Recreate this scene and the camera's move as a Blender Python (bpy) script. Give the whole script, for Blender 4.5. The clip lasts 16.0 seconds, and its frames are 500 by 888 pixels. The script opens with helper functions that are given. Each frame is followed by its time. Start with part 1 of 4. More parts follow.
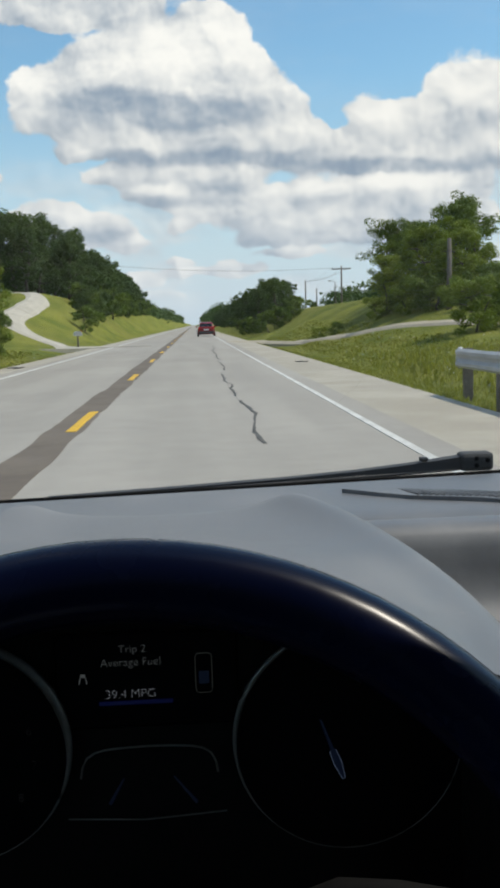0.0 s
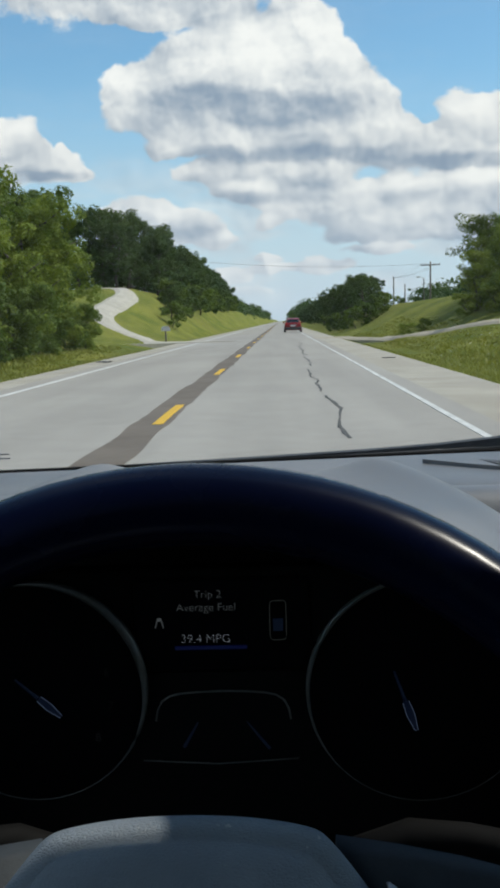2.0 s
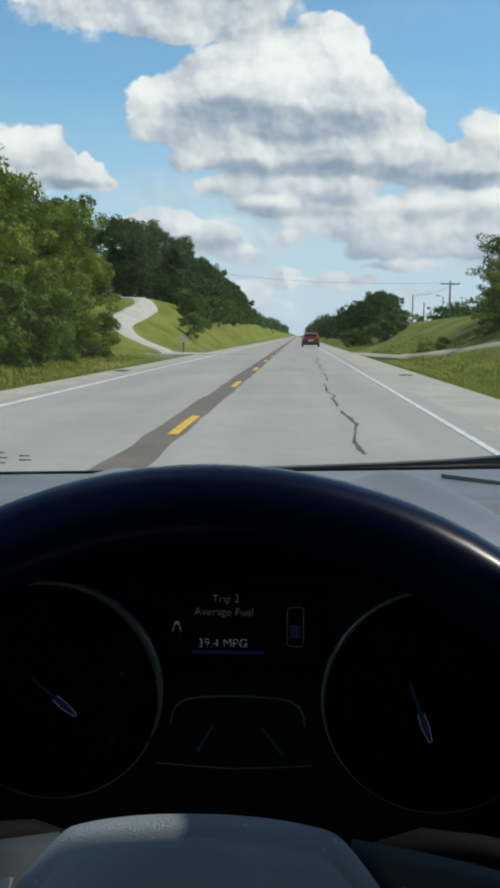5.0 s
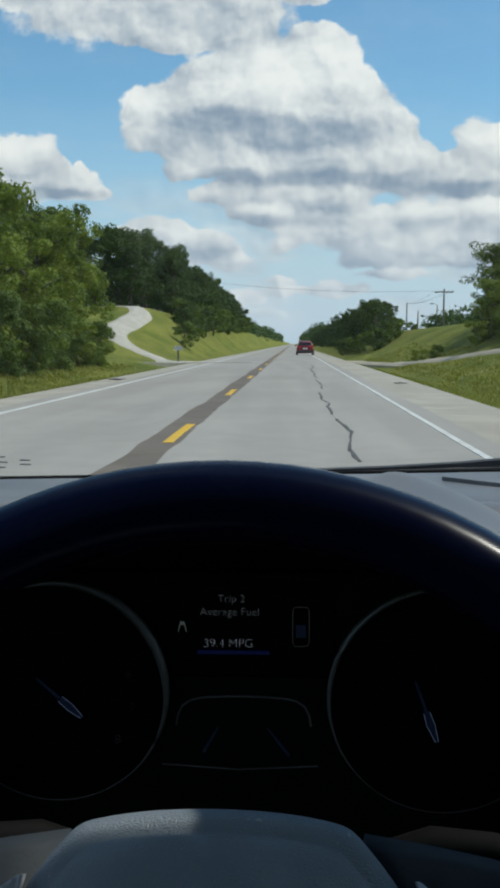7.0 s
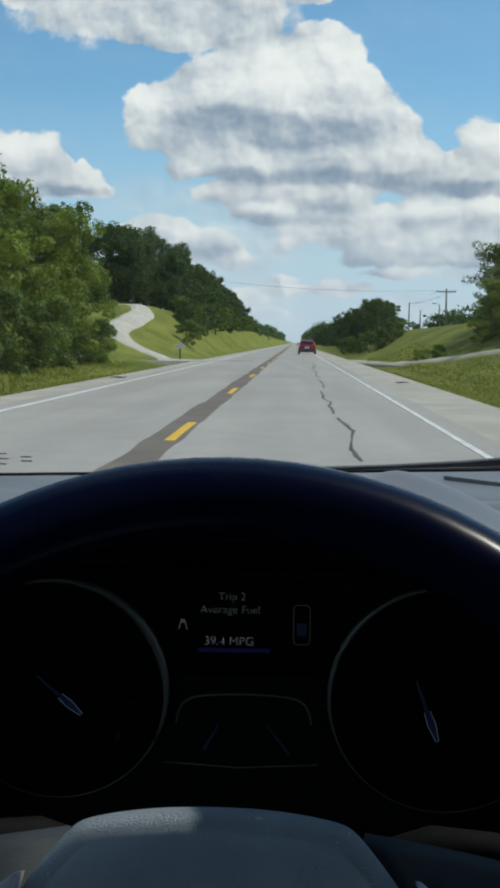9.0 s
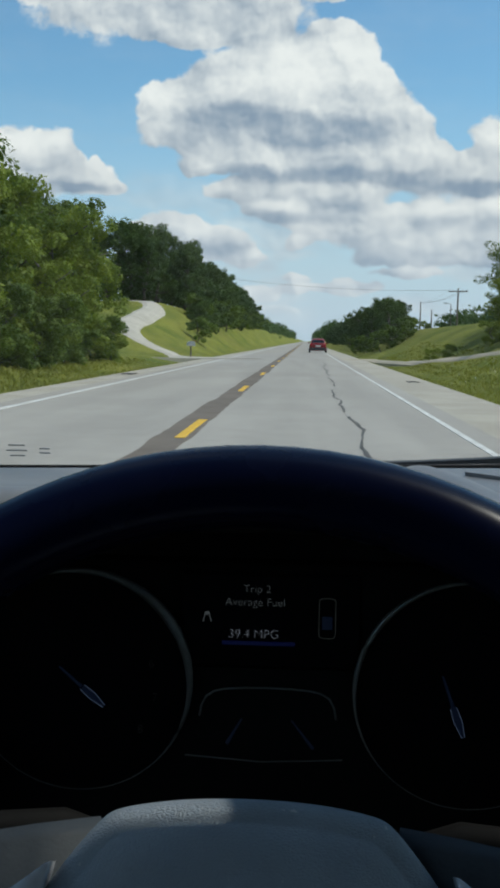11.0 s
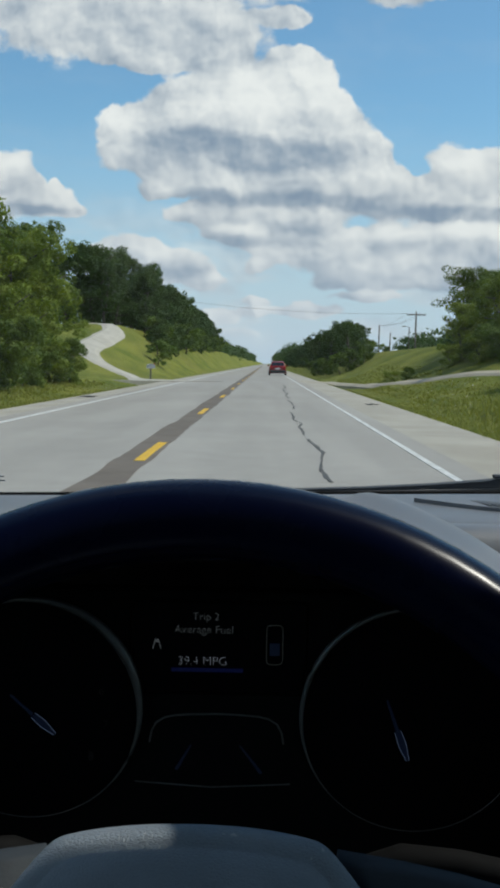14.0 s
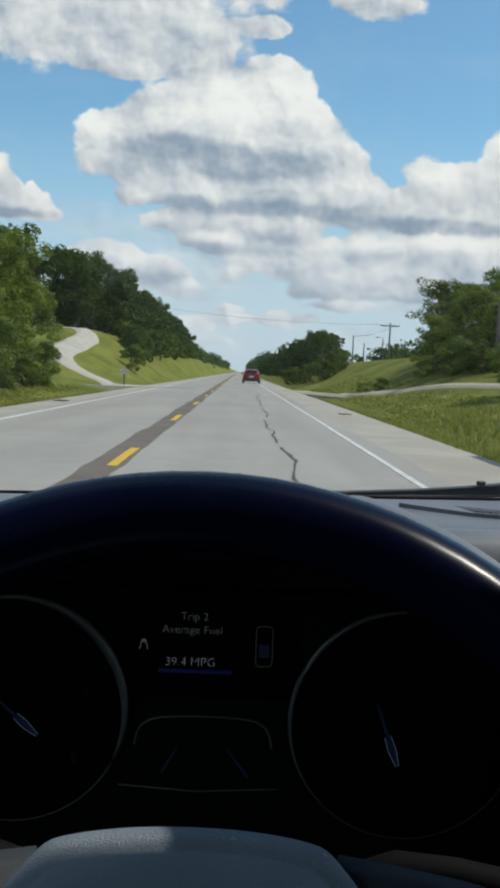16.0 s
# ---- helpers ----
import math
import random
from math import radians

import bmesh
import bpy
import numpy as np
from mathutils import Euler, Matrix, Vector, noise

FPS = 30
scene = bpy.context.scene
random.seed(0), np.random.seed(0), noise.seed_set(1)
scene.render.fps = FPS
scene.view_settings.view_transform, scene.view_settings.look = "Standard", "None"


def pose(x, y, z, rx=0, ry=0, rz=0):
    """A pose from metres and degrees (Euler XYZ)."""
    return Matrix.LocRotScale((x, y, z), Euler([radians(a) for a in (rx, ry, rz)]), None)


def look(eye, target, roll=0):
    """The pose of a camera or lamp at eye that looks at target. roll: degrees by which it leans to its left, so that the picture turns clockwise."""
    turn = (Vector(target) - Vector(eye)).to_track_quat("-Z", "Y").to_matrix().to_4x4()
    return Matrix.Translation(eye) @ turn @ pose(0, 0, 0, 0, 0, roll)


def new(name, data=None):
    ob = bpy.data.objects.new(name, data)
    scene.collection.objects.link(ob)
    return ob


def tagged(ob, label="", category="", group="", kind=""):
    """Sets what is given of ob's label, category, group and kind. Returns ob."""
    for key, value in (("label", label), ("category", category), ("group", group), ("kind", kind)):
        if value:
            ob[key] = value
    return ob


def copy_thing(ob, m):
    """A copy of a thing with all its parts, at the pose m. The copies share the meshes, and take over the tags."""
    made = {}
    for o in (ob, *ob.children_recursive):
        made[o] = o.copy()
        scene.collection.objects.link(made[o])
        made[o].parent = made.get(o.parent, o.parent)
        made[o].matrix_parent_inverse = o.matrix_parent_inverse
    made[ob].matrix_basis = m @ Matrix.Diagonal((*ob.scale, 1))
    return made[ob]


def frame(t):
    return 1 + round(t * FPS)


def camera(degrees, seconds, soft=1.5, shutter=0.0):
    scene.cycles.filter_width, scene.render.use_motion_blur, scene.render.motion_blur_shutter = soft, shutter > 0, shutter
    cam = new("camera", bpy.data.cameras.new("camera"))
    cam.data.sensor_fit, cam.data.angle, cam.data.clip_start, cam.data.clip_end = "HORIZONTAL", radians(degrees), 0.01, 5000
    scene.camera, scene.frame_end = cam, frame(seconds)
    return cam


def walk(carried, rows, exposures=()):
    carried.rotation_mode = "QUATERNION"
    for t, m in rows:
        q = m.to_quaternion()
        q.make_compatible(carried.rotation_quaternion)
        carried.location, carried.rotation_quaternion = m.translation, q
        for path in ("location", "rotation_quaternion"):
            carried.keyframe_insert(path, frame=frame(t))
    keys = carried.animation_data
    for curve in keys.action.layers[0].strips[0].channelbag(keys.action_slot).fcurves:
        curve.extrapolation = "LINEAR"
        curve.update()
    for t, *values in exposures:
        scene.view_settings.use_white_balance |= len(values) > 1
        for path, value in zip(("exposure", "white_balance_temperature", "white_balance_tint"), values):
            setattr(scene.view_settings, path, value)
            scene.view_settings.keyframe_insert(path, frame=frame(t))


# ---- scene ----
cam = camera(27.0, 16.0, soft=3.5)
PATH = [
    (0.0, pose(0.0060, 0.0141, 1.2792, 83.374, 1.904, -3.095)),
    (0.5, pose(0.0139, 0.0170, 1.2753, 82.912, 1.933, -2.787)),
    (1.0, pose(0.0097, 0.0125, 1.2645, 82.872, 1.647, -1.068)),
    (1.5, pose(0.0141, 0.0069, 1.2643, 82.602, 1.434, -0.207)),
    (2.0, pose(0.0095, 0.0069, 1.2545, 83.309, 1.625, 1.651)),
    (2.5, pose(0.0174, 0.0083, 1.2556, 83.247, 1.108, 1.998)),
    (3.0, pose(0.0185, 0.0045, 1.2545, 83.438, 0.823, 2.276)),
    (5.5, pose(0.0030, 0.0037, 1.2501, 84.240, -0.244, 2.593)),
    (6.0, pose(0.0058, 0.0033, 1.2490, 84.480, -0.210, 2.502)),
    (6.5, pose(0.0022, 0.0016, 1.2487, 84.551, 0.091, 2.370)),
    (7.0, pose(-0.0009, 0.0024, 1.2466, 84.501, 0.023, 2.326)),
    (7.5, pose(-0.0020, 0.0017, 1.2474, 84.619, -0.168, 2.279)),
    (8.0, pose(0.0053, 0.0024, 1.2487, 84.654, -0.034, 2.093)),
    (10.5, pose(-0.0132, 0.0073, 1.2406, 84.001, -0.846, 3.069)),
    (11.0, pose(-0.0106, 0.0087, 1.2415, 84.310, -0.848, 3.023)),
    (11.5, pose(-0.0094, -0.0029, 1.2448, 84.546, -0.908, 3.119)),
    (12.0, pose(-0.0050, -0.0045, 1.2477, 84.729, -0.555, 2.540)),
    (12.5, pose(-0.0051, -0.0056, 1.2475, 85.254, -0.592, 1.947)),
    (13.0, pose(-0.0050, -0.0059, 1.2454, 85.315, -0.833, 1.518)),
    (13.5, pose(-0.0048, -0.0048, 1.2463, 85.309, -0.706, 1.024)),
    (14.0, pose(-0.0036, -0.0040, 1.2472, 85.576, -0.898, 0.830)),
    (14.5, pose(0.0001, -0.0085, 1.2479, 86.049, -1.193, 0.769)),
    (15.0, pose(-0.0070, -0.0050, 1.2430, 86.306, -1.232, 0.532)),
    (15.5, pose(-0.0059, 0.0016, 1.2420, 86.155, -1.624, 0.199)),
    (16.0, pose(-0.0147, 0.0065, 1.2404, 86.039, -2.096, -0.609)),
]
walk(cam, PATH, [(0.0, 0.08, 6750, 9), (1.2, 0.05, 6520, 8), (3.0, 0.03, 6480, 7), (5.3, -0.02, 6400, 6), (6.3, -0.10, 6330, 5), (12.8, -0.10, 6330, 5), (13.6, -0.10, 6350, 6), (14.4, -0.16, 6380, 6), (15.2, -0.08, 6480, 7), (16.0, -0.06, 6500, 7)])

EYE = 1.25  # height of the driver's phone above the road

# ---- light ----
SUN_UP, SUN_SIDE = 56.0, 84.0
sun_way = Vector((math.sin(radians(SUN_SIDE)) * math.cos(radians(SUN_UP)),
                  math.cos(radians(SUN_SIDE)) * math.cos(radians(SUN_UP)), math.sin(radians(SUN_UP))))
sun_data = bpy.data.lights.new("sun", "SUN")
sun_data.energy, sun_data.angle, sun_data.color = 3.1, radians(0.6), (1.0, 0.94, 0.84)
sun = new("sun", sun_data)
sun.matrix_world = look(sun_way * 200, (0, 0, 0))


class Net:
    """Short hand for node trees."""

    def __init__(self, tree):
        self.tree = tree

    def node(self, kind, **values):
        n = self.tree.nodes.new(kind)
        for key, value in values.items():
            setattr(n, key, value)
        return n

    def feed(self, socket, value):
        if isinstance(value, bpy.types.NodeSocket):
            self.tree.links.new(value, socket)
        elif value is not None:
            socket.default_value = value

    def m(self, op, a, b=None, c=None, clamp=False):
        n = self.node("ShaderNodeMath", operation=op, use_clamp=clamp)
        for i, value in enumerate((a, b, c)):
            self.feed(n.inputs[i], value)
        return n.outputs[0]

    def v(self, op, a, b=None, c=None):
        n = self.node("ShaderNodeVectorMath", operation=op)
        for i, value in enumerate((a, b, c)):
            self.feed(n.inputs[i], value)
        return n.outputs["Value" if op == "DOT_PRODUCT" else "Vector"]

    def noise(self, vector, scale, detail=4.0, rough=0.55, colour=False, flat=False):
        n = self.node("ShaderNodeTexNoise", noise_dimensions="2D" if flat else "3D")
        self.feed(n.inputs["Vector"], vector)
        n.inputs["Scale"].default_value, n.inputs["Detail"].default_value, n.inputs["Roughness"].default_value = scale, detail, rough
        return n.outputs["Color" if colour else "Fac"]

    def ramp(self, value, low, high, to_low=0.0, to_high=1.0, smooth=True):
        n = self.node("ShaderNodeMapRange", interpolation_type="SMOOTHSTEP" if smooth else "LINEAR")
        for i, x in enumerate((value, low, high, to_low, to_high)):
            self.feed(n.inputs[i], x)
        return n.outputs[0]

    def mix(self, fac, a, b):
        n = self.node("ShaderNodeMix", data_type="RGBA")
        self.feed(n.inputs[0], fac)
        self.feed(n.inputs[6], a if isinstance(a, bpy.types.NodeSocket) else (*a, 1))
        self.feed(n.inputs[7], b if isinstance(b, bpy.types.NodeSocket) else (*b, 1))
        return n.outputs[2]

    def xyz(self, x, y, z):
        n = self.node("ShaderNodeCombineXYZ")
        for i, value in enumerate((x, y, z)):
            self.feed(n.inputs[i], value)
        return n.outputs[0]


# sky: blue with summer cumulus, each bank a handful of puffs (side, up, half width, half height; in tangents ahead)
MAIN = [(0.022, 0.259, 0.034, 0.029), (-0.021, 0.257, 0.039, 0.023), (-0.064, 0.249, 0.037, 0.023), (-0.097, 0.232, 0.031, 0.023), (-0.136, 0.225, 0.024, 0.014), (-0.142, 0.200, 0.017, 0.021), (0.048, 0.240, 0.023, 0.023), (-0.048, 0.218, 0.058, 0.028), (0.017, 0.209, 0.058, 0.037), (0.070, 0.201, 0.028, 0.026), (-0.103, 0.200, 0.031, 0.023), (-0.091, 0.176, 0.037, 0.016), (-0.026, 0.172, 0.065, 0.022), (0.044, 0.172, 0.049, 0.024), (0.093, 0.174, 0.028, 0.023), (0.110, 0.159, 0.026, 0.018), (-0.109, 0.161, 0.016, 0.007), (0.038, 0.266, 0.022, 0.022), (0.065, 0.227, 0.023, 0.020), (0.092, 0.199, 0.020, 0.019), (0.117, 0.166, 0.020, 0.017), (0.022, 0.286, 0.019, 0.009)]
RIGHT = [(0.173, 0.184, 0.022, 0.021), (0.195, 0.184, 0.023, 0.019), (0.221, 0.182, 0.024, 0.020), (0.249, 0.202, 0.026, 0.029), (0.269, 0.209, 0.030, 0.033), (0.300, 0.196, 0.035, 0.035), (0.205, 0.156, 0.072, 0.020), (0.274, 0.160, 0.064, 0.022), (0.149, 0.160, 0.023, 0.016)]
TIER = [(0.044, 0.131, 0.021, 0.014), (0.017, 0.124, 0.031, 0.014), (-0.026, 0.120, 0.033, 0.012), (-0.051, 0.126, 0.016, 0.008), (0.088, 0.117, 0.048, 0.014), (0.142, 0.120, 0.048, 0.017), (0.195, 0.122, 0.048, 0.017), (0.252, 0.122, 0.053, 0.018), (0.066, 0.097, 0.058, 0.013), (0.131, 0.096, 0.063, 0.013), (0.201, 0.100, 0.058, 0.015), (-0.010, 0.092, 0.013, 0.006), (0.099, 0.078, 0.058, 0.008), (0.180, 0.077, 0.048, 0.007), (0.260, 0.096, 0.048, 0.012), (-0.021, 0.142, 0.064, 0.011), (-0.065, 0.141, 0.028, 0.009), (0.044, 0.142, 0.044, 0.010), (0.066, 0.113, 0.050, 0.014), (0.023, 0.109, 0.039, 0.012)]
LOW = [(-0.136, 0.105, 0.026, 0.014), (-0.108, 0.103, 0.026, 0.014), (-0.157, 0.097, 0.018, 0.013), (-0.081, 0.091, 0.026, 0.015), (-0.056, 0.076, 0.020, 0.009), (-0.120, 0.084, 0.042, 0.011), (-0.048, 0.043, 0.023, 0.007), (-0.010, 0.059, 0.014, 0.004), (0.033, 0.057, 0.018, 0.006), (0.056, 0.054, 0.021, 0.004), (0.015, 0.050, 0.048, 0.005), (0.094, 0.064, 0.031, 0.004), (-0.032, 0.029, 0.026, 0.004)]
LEFT = [(-0.273, 0.184, 0.021, 0.019), (-0.242, 0.181, 0.018, 0.016), (-0.263, 0.157, 0.042, 0.021), (-0.224, 0.159, 0.014, 0.016), (-0.208, 0.149, 0.026, 0.014), (-0.183, 0.141, 0.015, 0.006), (-0.307, 0.169, 0.031, 0.031), (-0.201, 0.163, 0.006, 0.008)]
UPPER = [(-0.183, 0.316, 0.072, 0.031), (-0.107, 0.310, 0.068, 0.031), (-0.048, 0.304, 0.041, 0.027), (-0.248, 0.333, 0.037, 0.018), (-0.059, 0.289, 0.037, 0.013), (-0.118, 0.286, 0.042, 0.011), (0.011, 0.323, 0.024, 0.008), (-0.091, 0.356, 0.105, 0.031), (0.120, 0.350, 0.039, 0.017)]
SHADED = [(-0.045, 0.199, 0.062, 0.012), (0.006, 0.195, 0.039, 0.010), (-0.064, 0.209, 0.033, 0.007), (-0.016, 0.156, 0.068, 0.005), (0.060, 0.152, 0.035, 0.005), (0.152, 0.146, 0.045, 0.005), (0.224, 0.143, 0.060, 0.005), (0.023, 0.128, 0.025, 0.005), (0.113, 0.077, 0.053, 0.006), (0.186, 0.075, 0.044, 0.005), (-0.026, 0.115, 0.028, 0.004), (-0.092, 0.082, 0.039, 0.007), (-0.258, 0.143, 0.033, 0.005), (-0.224, 0.141, 0.028, 0.003)]
BRIGHT = [(-0.016, 0.257, 0.032, 0.017), (0.038, 0.252, 0.029, 0.021), (-0.037, 0.239, 0.039, 0.011), (0.094, 0.181, 0.020, 0.014), (-0.251, 0.184, 0.029, 0.013), (0.184, 0.193, 0.029, 0.012), (0.257, 0.222, 0.033, 0.020), (-0.146, 0.229, 0.018, 0.008), (-0.140, 0.200, 0.009, 0.012), (-0.120, 0.110, 0.039, 0.008), (-0.054, 0.080, 0.014, 0.005), (0.050, 0.139, 0.016, 0.007), (0.034, 0.060, 0.016, 0.004), (0.088, 0.124, 0.039, 0.006), (0.152, 0.128, 0.044, 0.007), (-0.026, 0.128, 0.022, 0.004), (0.211, 0.130, 0.039, 0.006)]

world = bpy.data.worlds.new("sky")
scene.world = world
world.use_nodes = True
world.cycles.sampling_method, world.cycles.sample_map_resolution = "MANUAL", 512
world.node_tree.nodes.clear()
n = Net(world.node_tree)
place = n.node("ShaderNodeTexCoord").outputs["Generated"]
split = n.node("ShaderNodeSeparateXYZ")
n.feed(split.inputs[0], place)
dx, dy, dz = split.outputs
ahead = n.m("MAXIMUM", dy, 0.05)
flat = n.xyz(n.m("DIVIDE", dx, ahead), n.m("DIVIDE", dz, ahead), 0.0)
bend = n.v("ADD", n.noise(flat, 15.0, 2.0, 0.5, colour=True, flat=True), (-0.5, -0.5, -0.5))
fine = n.v("ADD", n.noise(flat, 48.0, 3.0, 0.55, colour=True, flat=True), (-0.5, -0.5, -0.5))
warped = n.v("MULTIPLY_ADD", fine, (0.010, 0.009, 0), n.v("MULTIPLY_ADD", bend, (0.014, 0.010, 0), flat))


def puffs(bank, reach, power, grow=1.0, rise=None):
    """The summed weight of a bank's puffs and, where asked for, how high in its puff each place lies."""
    total, lifted = None, None
    for side, up, wide, high in bank:
        wide, high = wide * grow, high * grow
        p = n.v("MULTIPLY_ADD", warped, (1 / wide, 1 / high, 0), (-side / wide, -up / high, 0))
        w = n.m("POWER", n.m("SUBTRACT", 1.0, n.m("MULTIPLY", n.v("DOT_PRODUCT", p, p), reach), clamp=True), power)
        total = n.m("ADD", total, w) if total else w
        if rise:
            up_in = n.v("DOT_PRODUCT", p, rise)
            lifted = n.m("MULTIPLY_ADD", up_in, w, lifted) if lifted else n.m("MULTIPLY", up_in, w)
    return total, lifted


mass, lift = puffs(MAIN + RIGHT + TIER + LOW + LEFT + UPPER, 0.48, 1.5, 1.03, (0.30, 0.95, 0))
shade, _ = puffs(SHADED, 0.26, 1.7, 1.1)
bright, _ = puffs(BRIGHT, 0.34, 1.5, 1.1)
billow = n.noise(warped, 21.0, 3.2, 0.46, flat=True)
billow_sunward = n.noise(n.v("ADD", warped, (0.008, 0.012, 0)), 21.0, 3.0, 0.46, flat=True)
curl = n.noise(warped, 58.0, 2.2, 0.5, flat=True)
curl_sunward = n.noise(n.v("ADD", warped, (0.003, 0.0045, 0)), 58.0, 2.0, 0.5, flat=True)
wisps = n.noise(n.v("MULTIPLY", warped, (1.0, 1.35, 1.0)), 85.0, 4.0, 0.6, flat=True)
body = n.m("MULTIPLY_ADD", n.m("SUBTRACT", wisps, 0.5), 0.40, n.m("MULTIPLY_ADD", n.m("SUBTRACT", billow, 0.5), 1.25, mass))
cover = n.m("MULTIPLY", n.ramp(body, 0.17, 0.56), n.ramp(mass, 0.0, 0.22))
veil = n.ramp(n.noise(n.v("MULTIPLY", warped, (1.0, 3.2, 1.0)), 8.0, 4.0, 0.55, flat=True), 0.40, 0.68)
veil = n.m("MULTIPLY", veil, n.ramp(dz, 0.05, 0.20, 0.70, 0.05))
cover = n.m("MAXIMUM", cover, veil)
height = n.m("DIVIDE", lift, n.m("MAXIMUM", mass, 0.2))
relief = n.m("MULTIPLY_ADD", n.m("SUBTRACT", curl, curl_sunward), 0.36, n.m("SUBTRACT", billow, billow_sunward))
broad = n.m("SUBTRACT", n.noise(n.v("MULTIPLY", flat, (1.0, 2.0, 1.0)), 12.0, 3.0, 0.5, flat=True), 0.5)
light = n.m("MULTIPLY_ADD", height, 0.13, n.m("MULTIPLY_ADD", relief, 1.05, n.m("MULTIPLY_ADD", broad, 0.55, 0.54)))
light = n.m("MULTIPLY_ADD", bright, 0.29, n.m("MULTIPLY_ADD", n.m("MINIMUM", shade, 1.0), -0.35, light))
lit = n.ramp(light, -0.15, 1.12)
white = n.mix(lit, (0.27, 0.35, 0.46), (0.93, 0.93, 0.92))
white = n.mix(n.ramp(dz, 0.02, 0.16, 0.40, 0.0), white, (0.60, 0.68, 0.78))
sky = n.node("ShaderNodeTexSky", sky_type="NISHITA", sun_disc=False, sun_elevation=radians(SUN_UP), sun_rotation=radians(SUN_SIDE),
             air_density=1.0, dust_density=0.6, ozone_density=1.6)
scaled = n.node("ShaderNodeVectorMath", operation="SCALE")
n.feed(scaled.inputs[0], sky.outputs[0])
scaled.inputs["Scale"].default_value = 0.130
tinted = n.v("MULTIPLY", scaled.outputs[0], (0.80, 1.06, 1.10))
hazy = n.mix(n.ramp(dz, 0.0, 0.24, 0.92, 0.0), tinted, (0.56, 0.67, 0.80))
above = n.ramp(dz, 0.0, 0.05)
others = n.m("MULTIPLY", n.ramp(n.noise(place, 2.6, 3.0, 0.58), 0.50, 0.62), above)
sky_ahead, sky_round = n.node("ShaderNodeBackground"), n.node("ShaderNodeBackground")
n.feed(sky_ahead.inputs[0], n.mix(n.m("MULTIPLY", cover, above), hazy, white))
n.feed(sky_round.inputs[0], n.mix(others, hazy, (0.66, 0.70, 0.74)))
both_skies = n.node("ShaderNodeMixShader")
n.feed(both_skies.inputs[0], n.ramp(dy, 0.80, 0.88))
n.feed(both_skies.inputs[1], sky_round.outputs[0])
n.feed(both_skies.inputs[2], sky_ahead.outputs[0])
n.feed(n.node("ShaderNodeOutputWorld").inputs[0], both_skies.outputs[0])

# ---- materials ----
def surface(name, make):
    """A material whose Principled node is set by make(net, shader, place)."""
    mat = bpy.data.materials.new(name)
    mat.use_nodes = True
    net = Net(mat.node_tree)
    shader = mat.node_tree.nodes["Principled BSDF"]
    make(net, shader, net.node("ShaderNodeTexCoord").outputs["Object"])
    return mat


def bump(net, shader, height, strength=0.3, distance=0.01):
    b = net.node("ShaderNodeBump")
    b.inputs["Strength"].default_value, b.inputs["Distance"].default_value = strength, distance
    net.feed(b.inputs["Height"], height)
    net.feed(shader.inputs["Normal"], b.outputs[0])


def mottled(a, b, scale, rough=0.6, grain=0.0, metal=0.0, fine=0.0, spec=0.5):
    """Two tones, mixed by a broad and a fine noise, with grain as relief."""
    def make(net, shader, where):
        broad = net.noise(where, scale, 4.0)
        small = net.noise(where, scale * 9.0, 4.0)
        net.feed(shader.inputs["Base Color"], net.mix(net.ramp(net.m("MULTIPLY_ADD", small, 0.6, net.m("MULTIPLY", broad, 0.8)), 0.45, 0.95), a, b))
        net.feed(shader.inputs["Roughness"], net.ramp(small, 0.2, 0.8, rough - 0.08, rough + 0.08))
        shader.inputs["Metallic"].default_value = metal
        shader.inputs["Specular IOR Level"].default_value = spec
        if grain:
            bump(net, shader, net.noise(where, fine or scale * 30, 2.0), grain, 0.002)
    return make


def glow(colour, strength):
    def make(net, shader, where):
        shader.inputs["Base Color"].default_value = (0.02, 0.02, 0.02, 1)
        shader.inputs["Emission Color"].default_value = (*colour, 1)
        shader.inputs["Emission Strength"].default_value = strength
    return make


def make_road(net, shader, where):
    stretch = net.v("MULTIPLY", where, (1.0, 0.06, 1.0))
    lanes = net.noise(stretch, 0.9, 3.0)
    patches = net.noise(where, 0.22, 4.0)
    grit = net.noise(where, 60.0, 3.0, 0.7)
    spots = net.noise(where, 2.2, 6.0, 0.65)
    tone = net.m("ADD", net.m("MULTIPLY", lanes, 0.45), net.m("ADD", net.m("MULTIPLY", patches, 0.3), net.m("MULTIPLY", spots, 0.25)))
    colour = net.mix(net.ramp(tone, 0.35, 0.65), (0.285, 0.265, 0.235), (0.38, 0.354, 0.314))
    colour = net.mix(net.ramp(grit, 0.35, 0.7, 0.0, 0.35), colour, (0.43, 0.41, 0.38))
    net.feed(shader.inputs["Base Color"], colour)
    shader.inputs["Roughness"].default_value = 0.85
    shader.inputs["Specular IOR Level"].default_value = 0.25
    bump(net, shader, grit, 0.25, 0.006)


def make_shoulder(net, shader, where):
    patches = net.noise(where, 0.5, 5.0, 0.6)
    grit = net.noise(where, 35.0, 4.0, 0.7)
    colour = net.mix(net.ramp(patches, 0.35, 0.65), (0.32, 0.285, 0.225), (0.42, 0.38, 0.31))
    colour = net.mix(net.ramp(grit, 0.35, 0.65, 0.0, 0.4), colour, (0.50, 0.47, 0.41))
    net.feed(shader.inputs["Base Color"], colour)
    shader.inputs["Roughness"].default_value = 0.9
    bump(net, shader, grit, 0.5, 0.02)


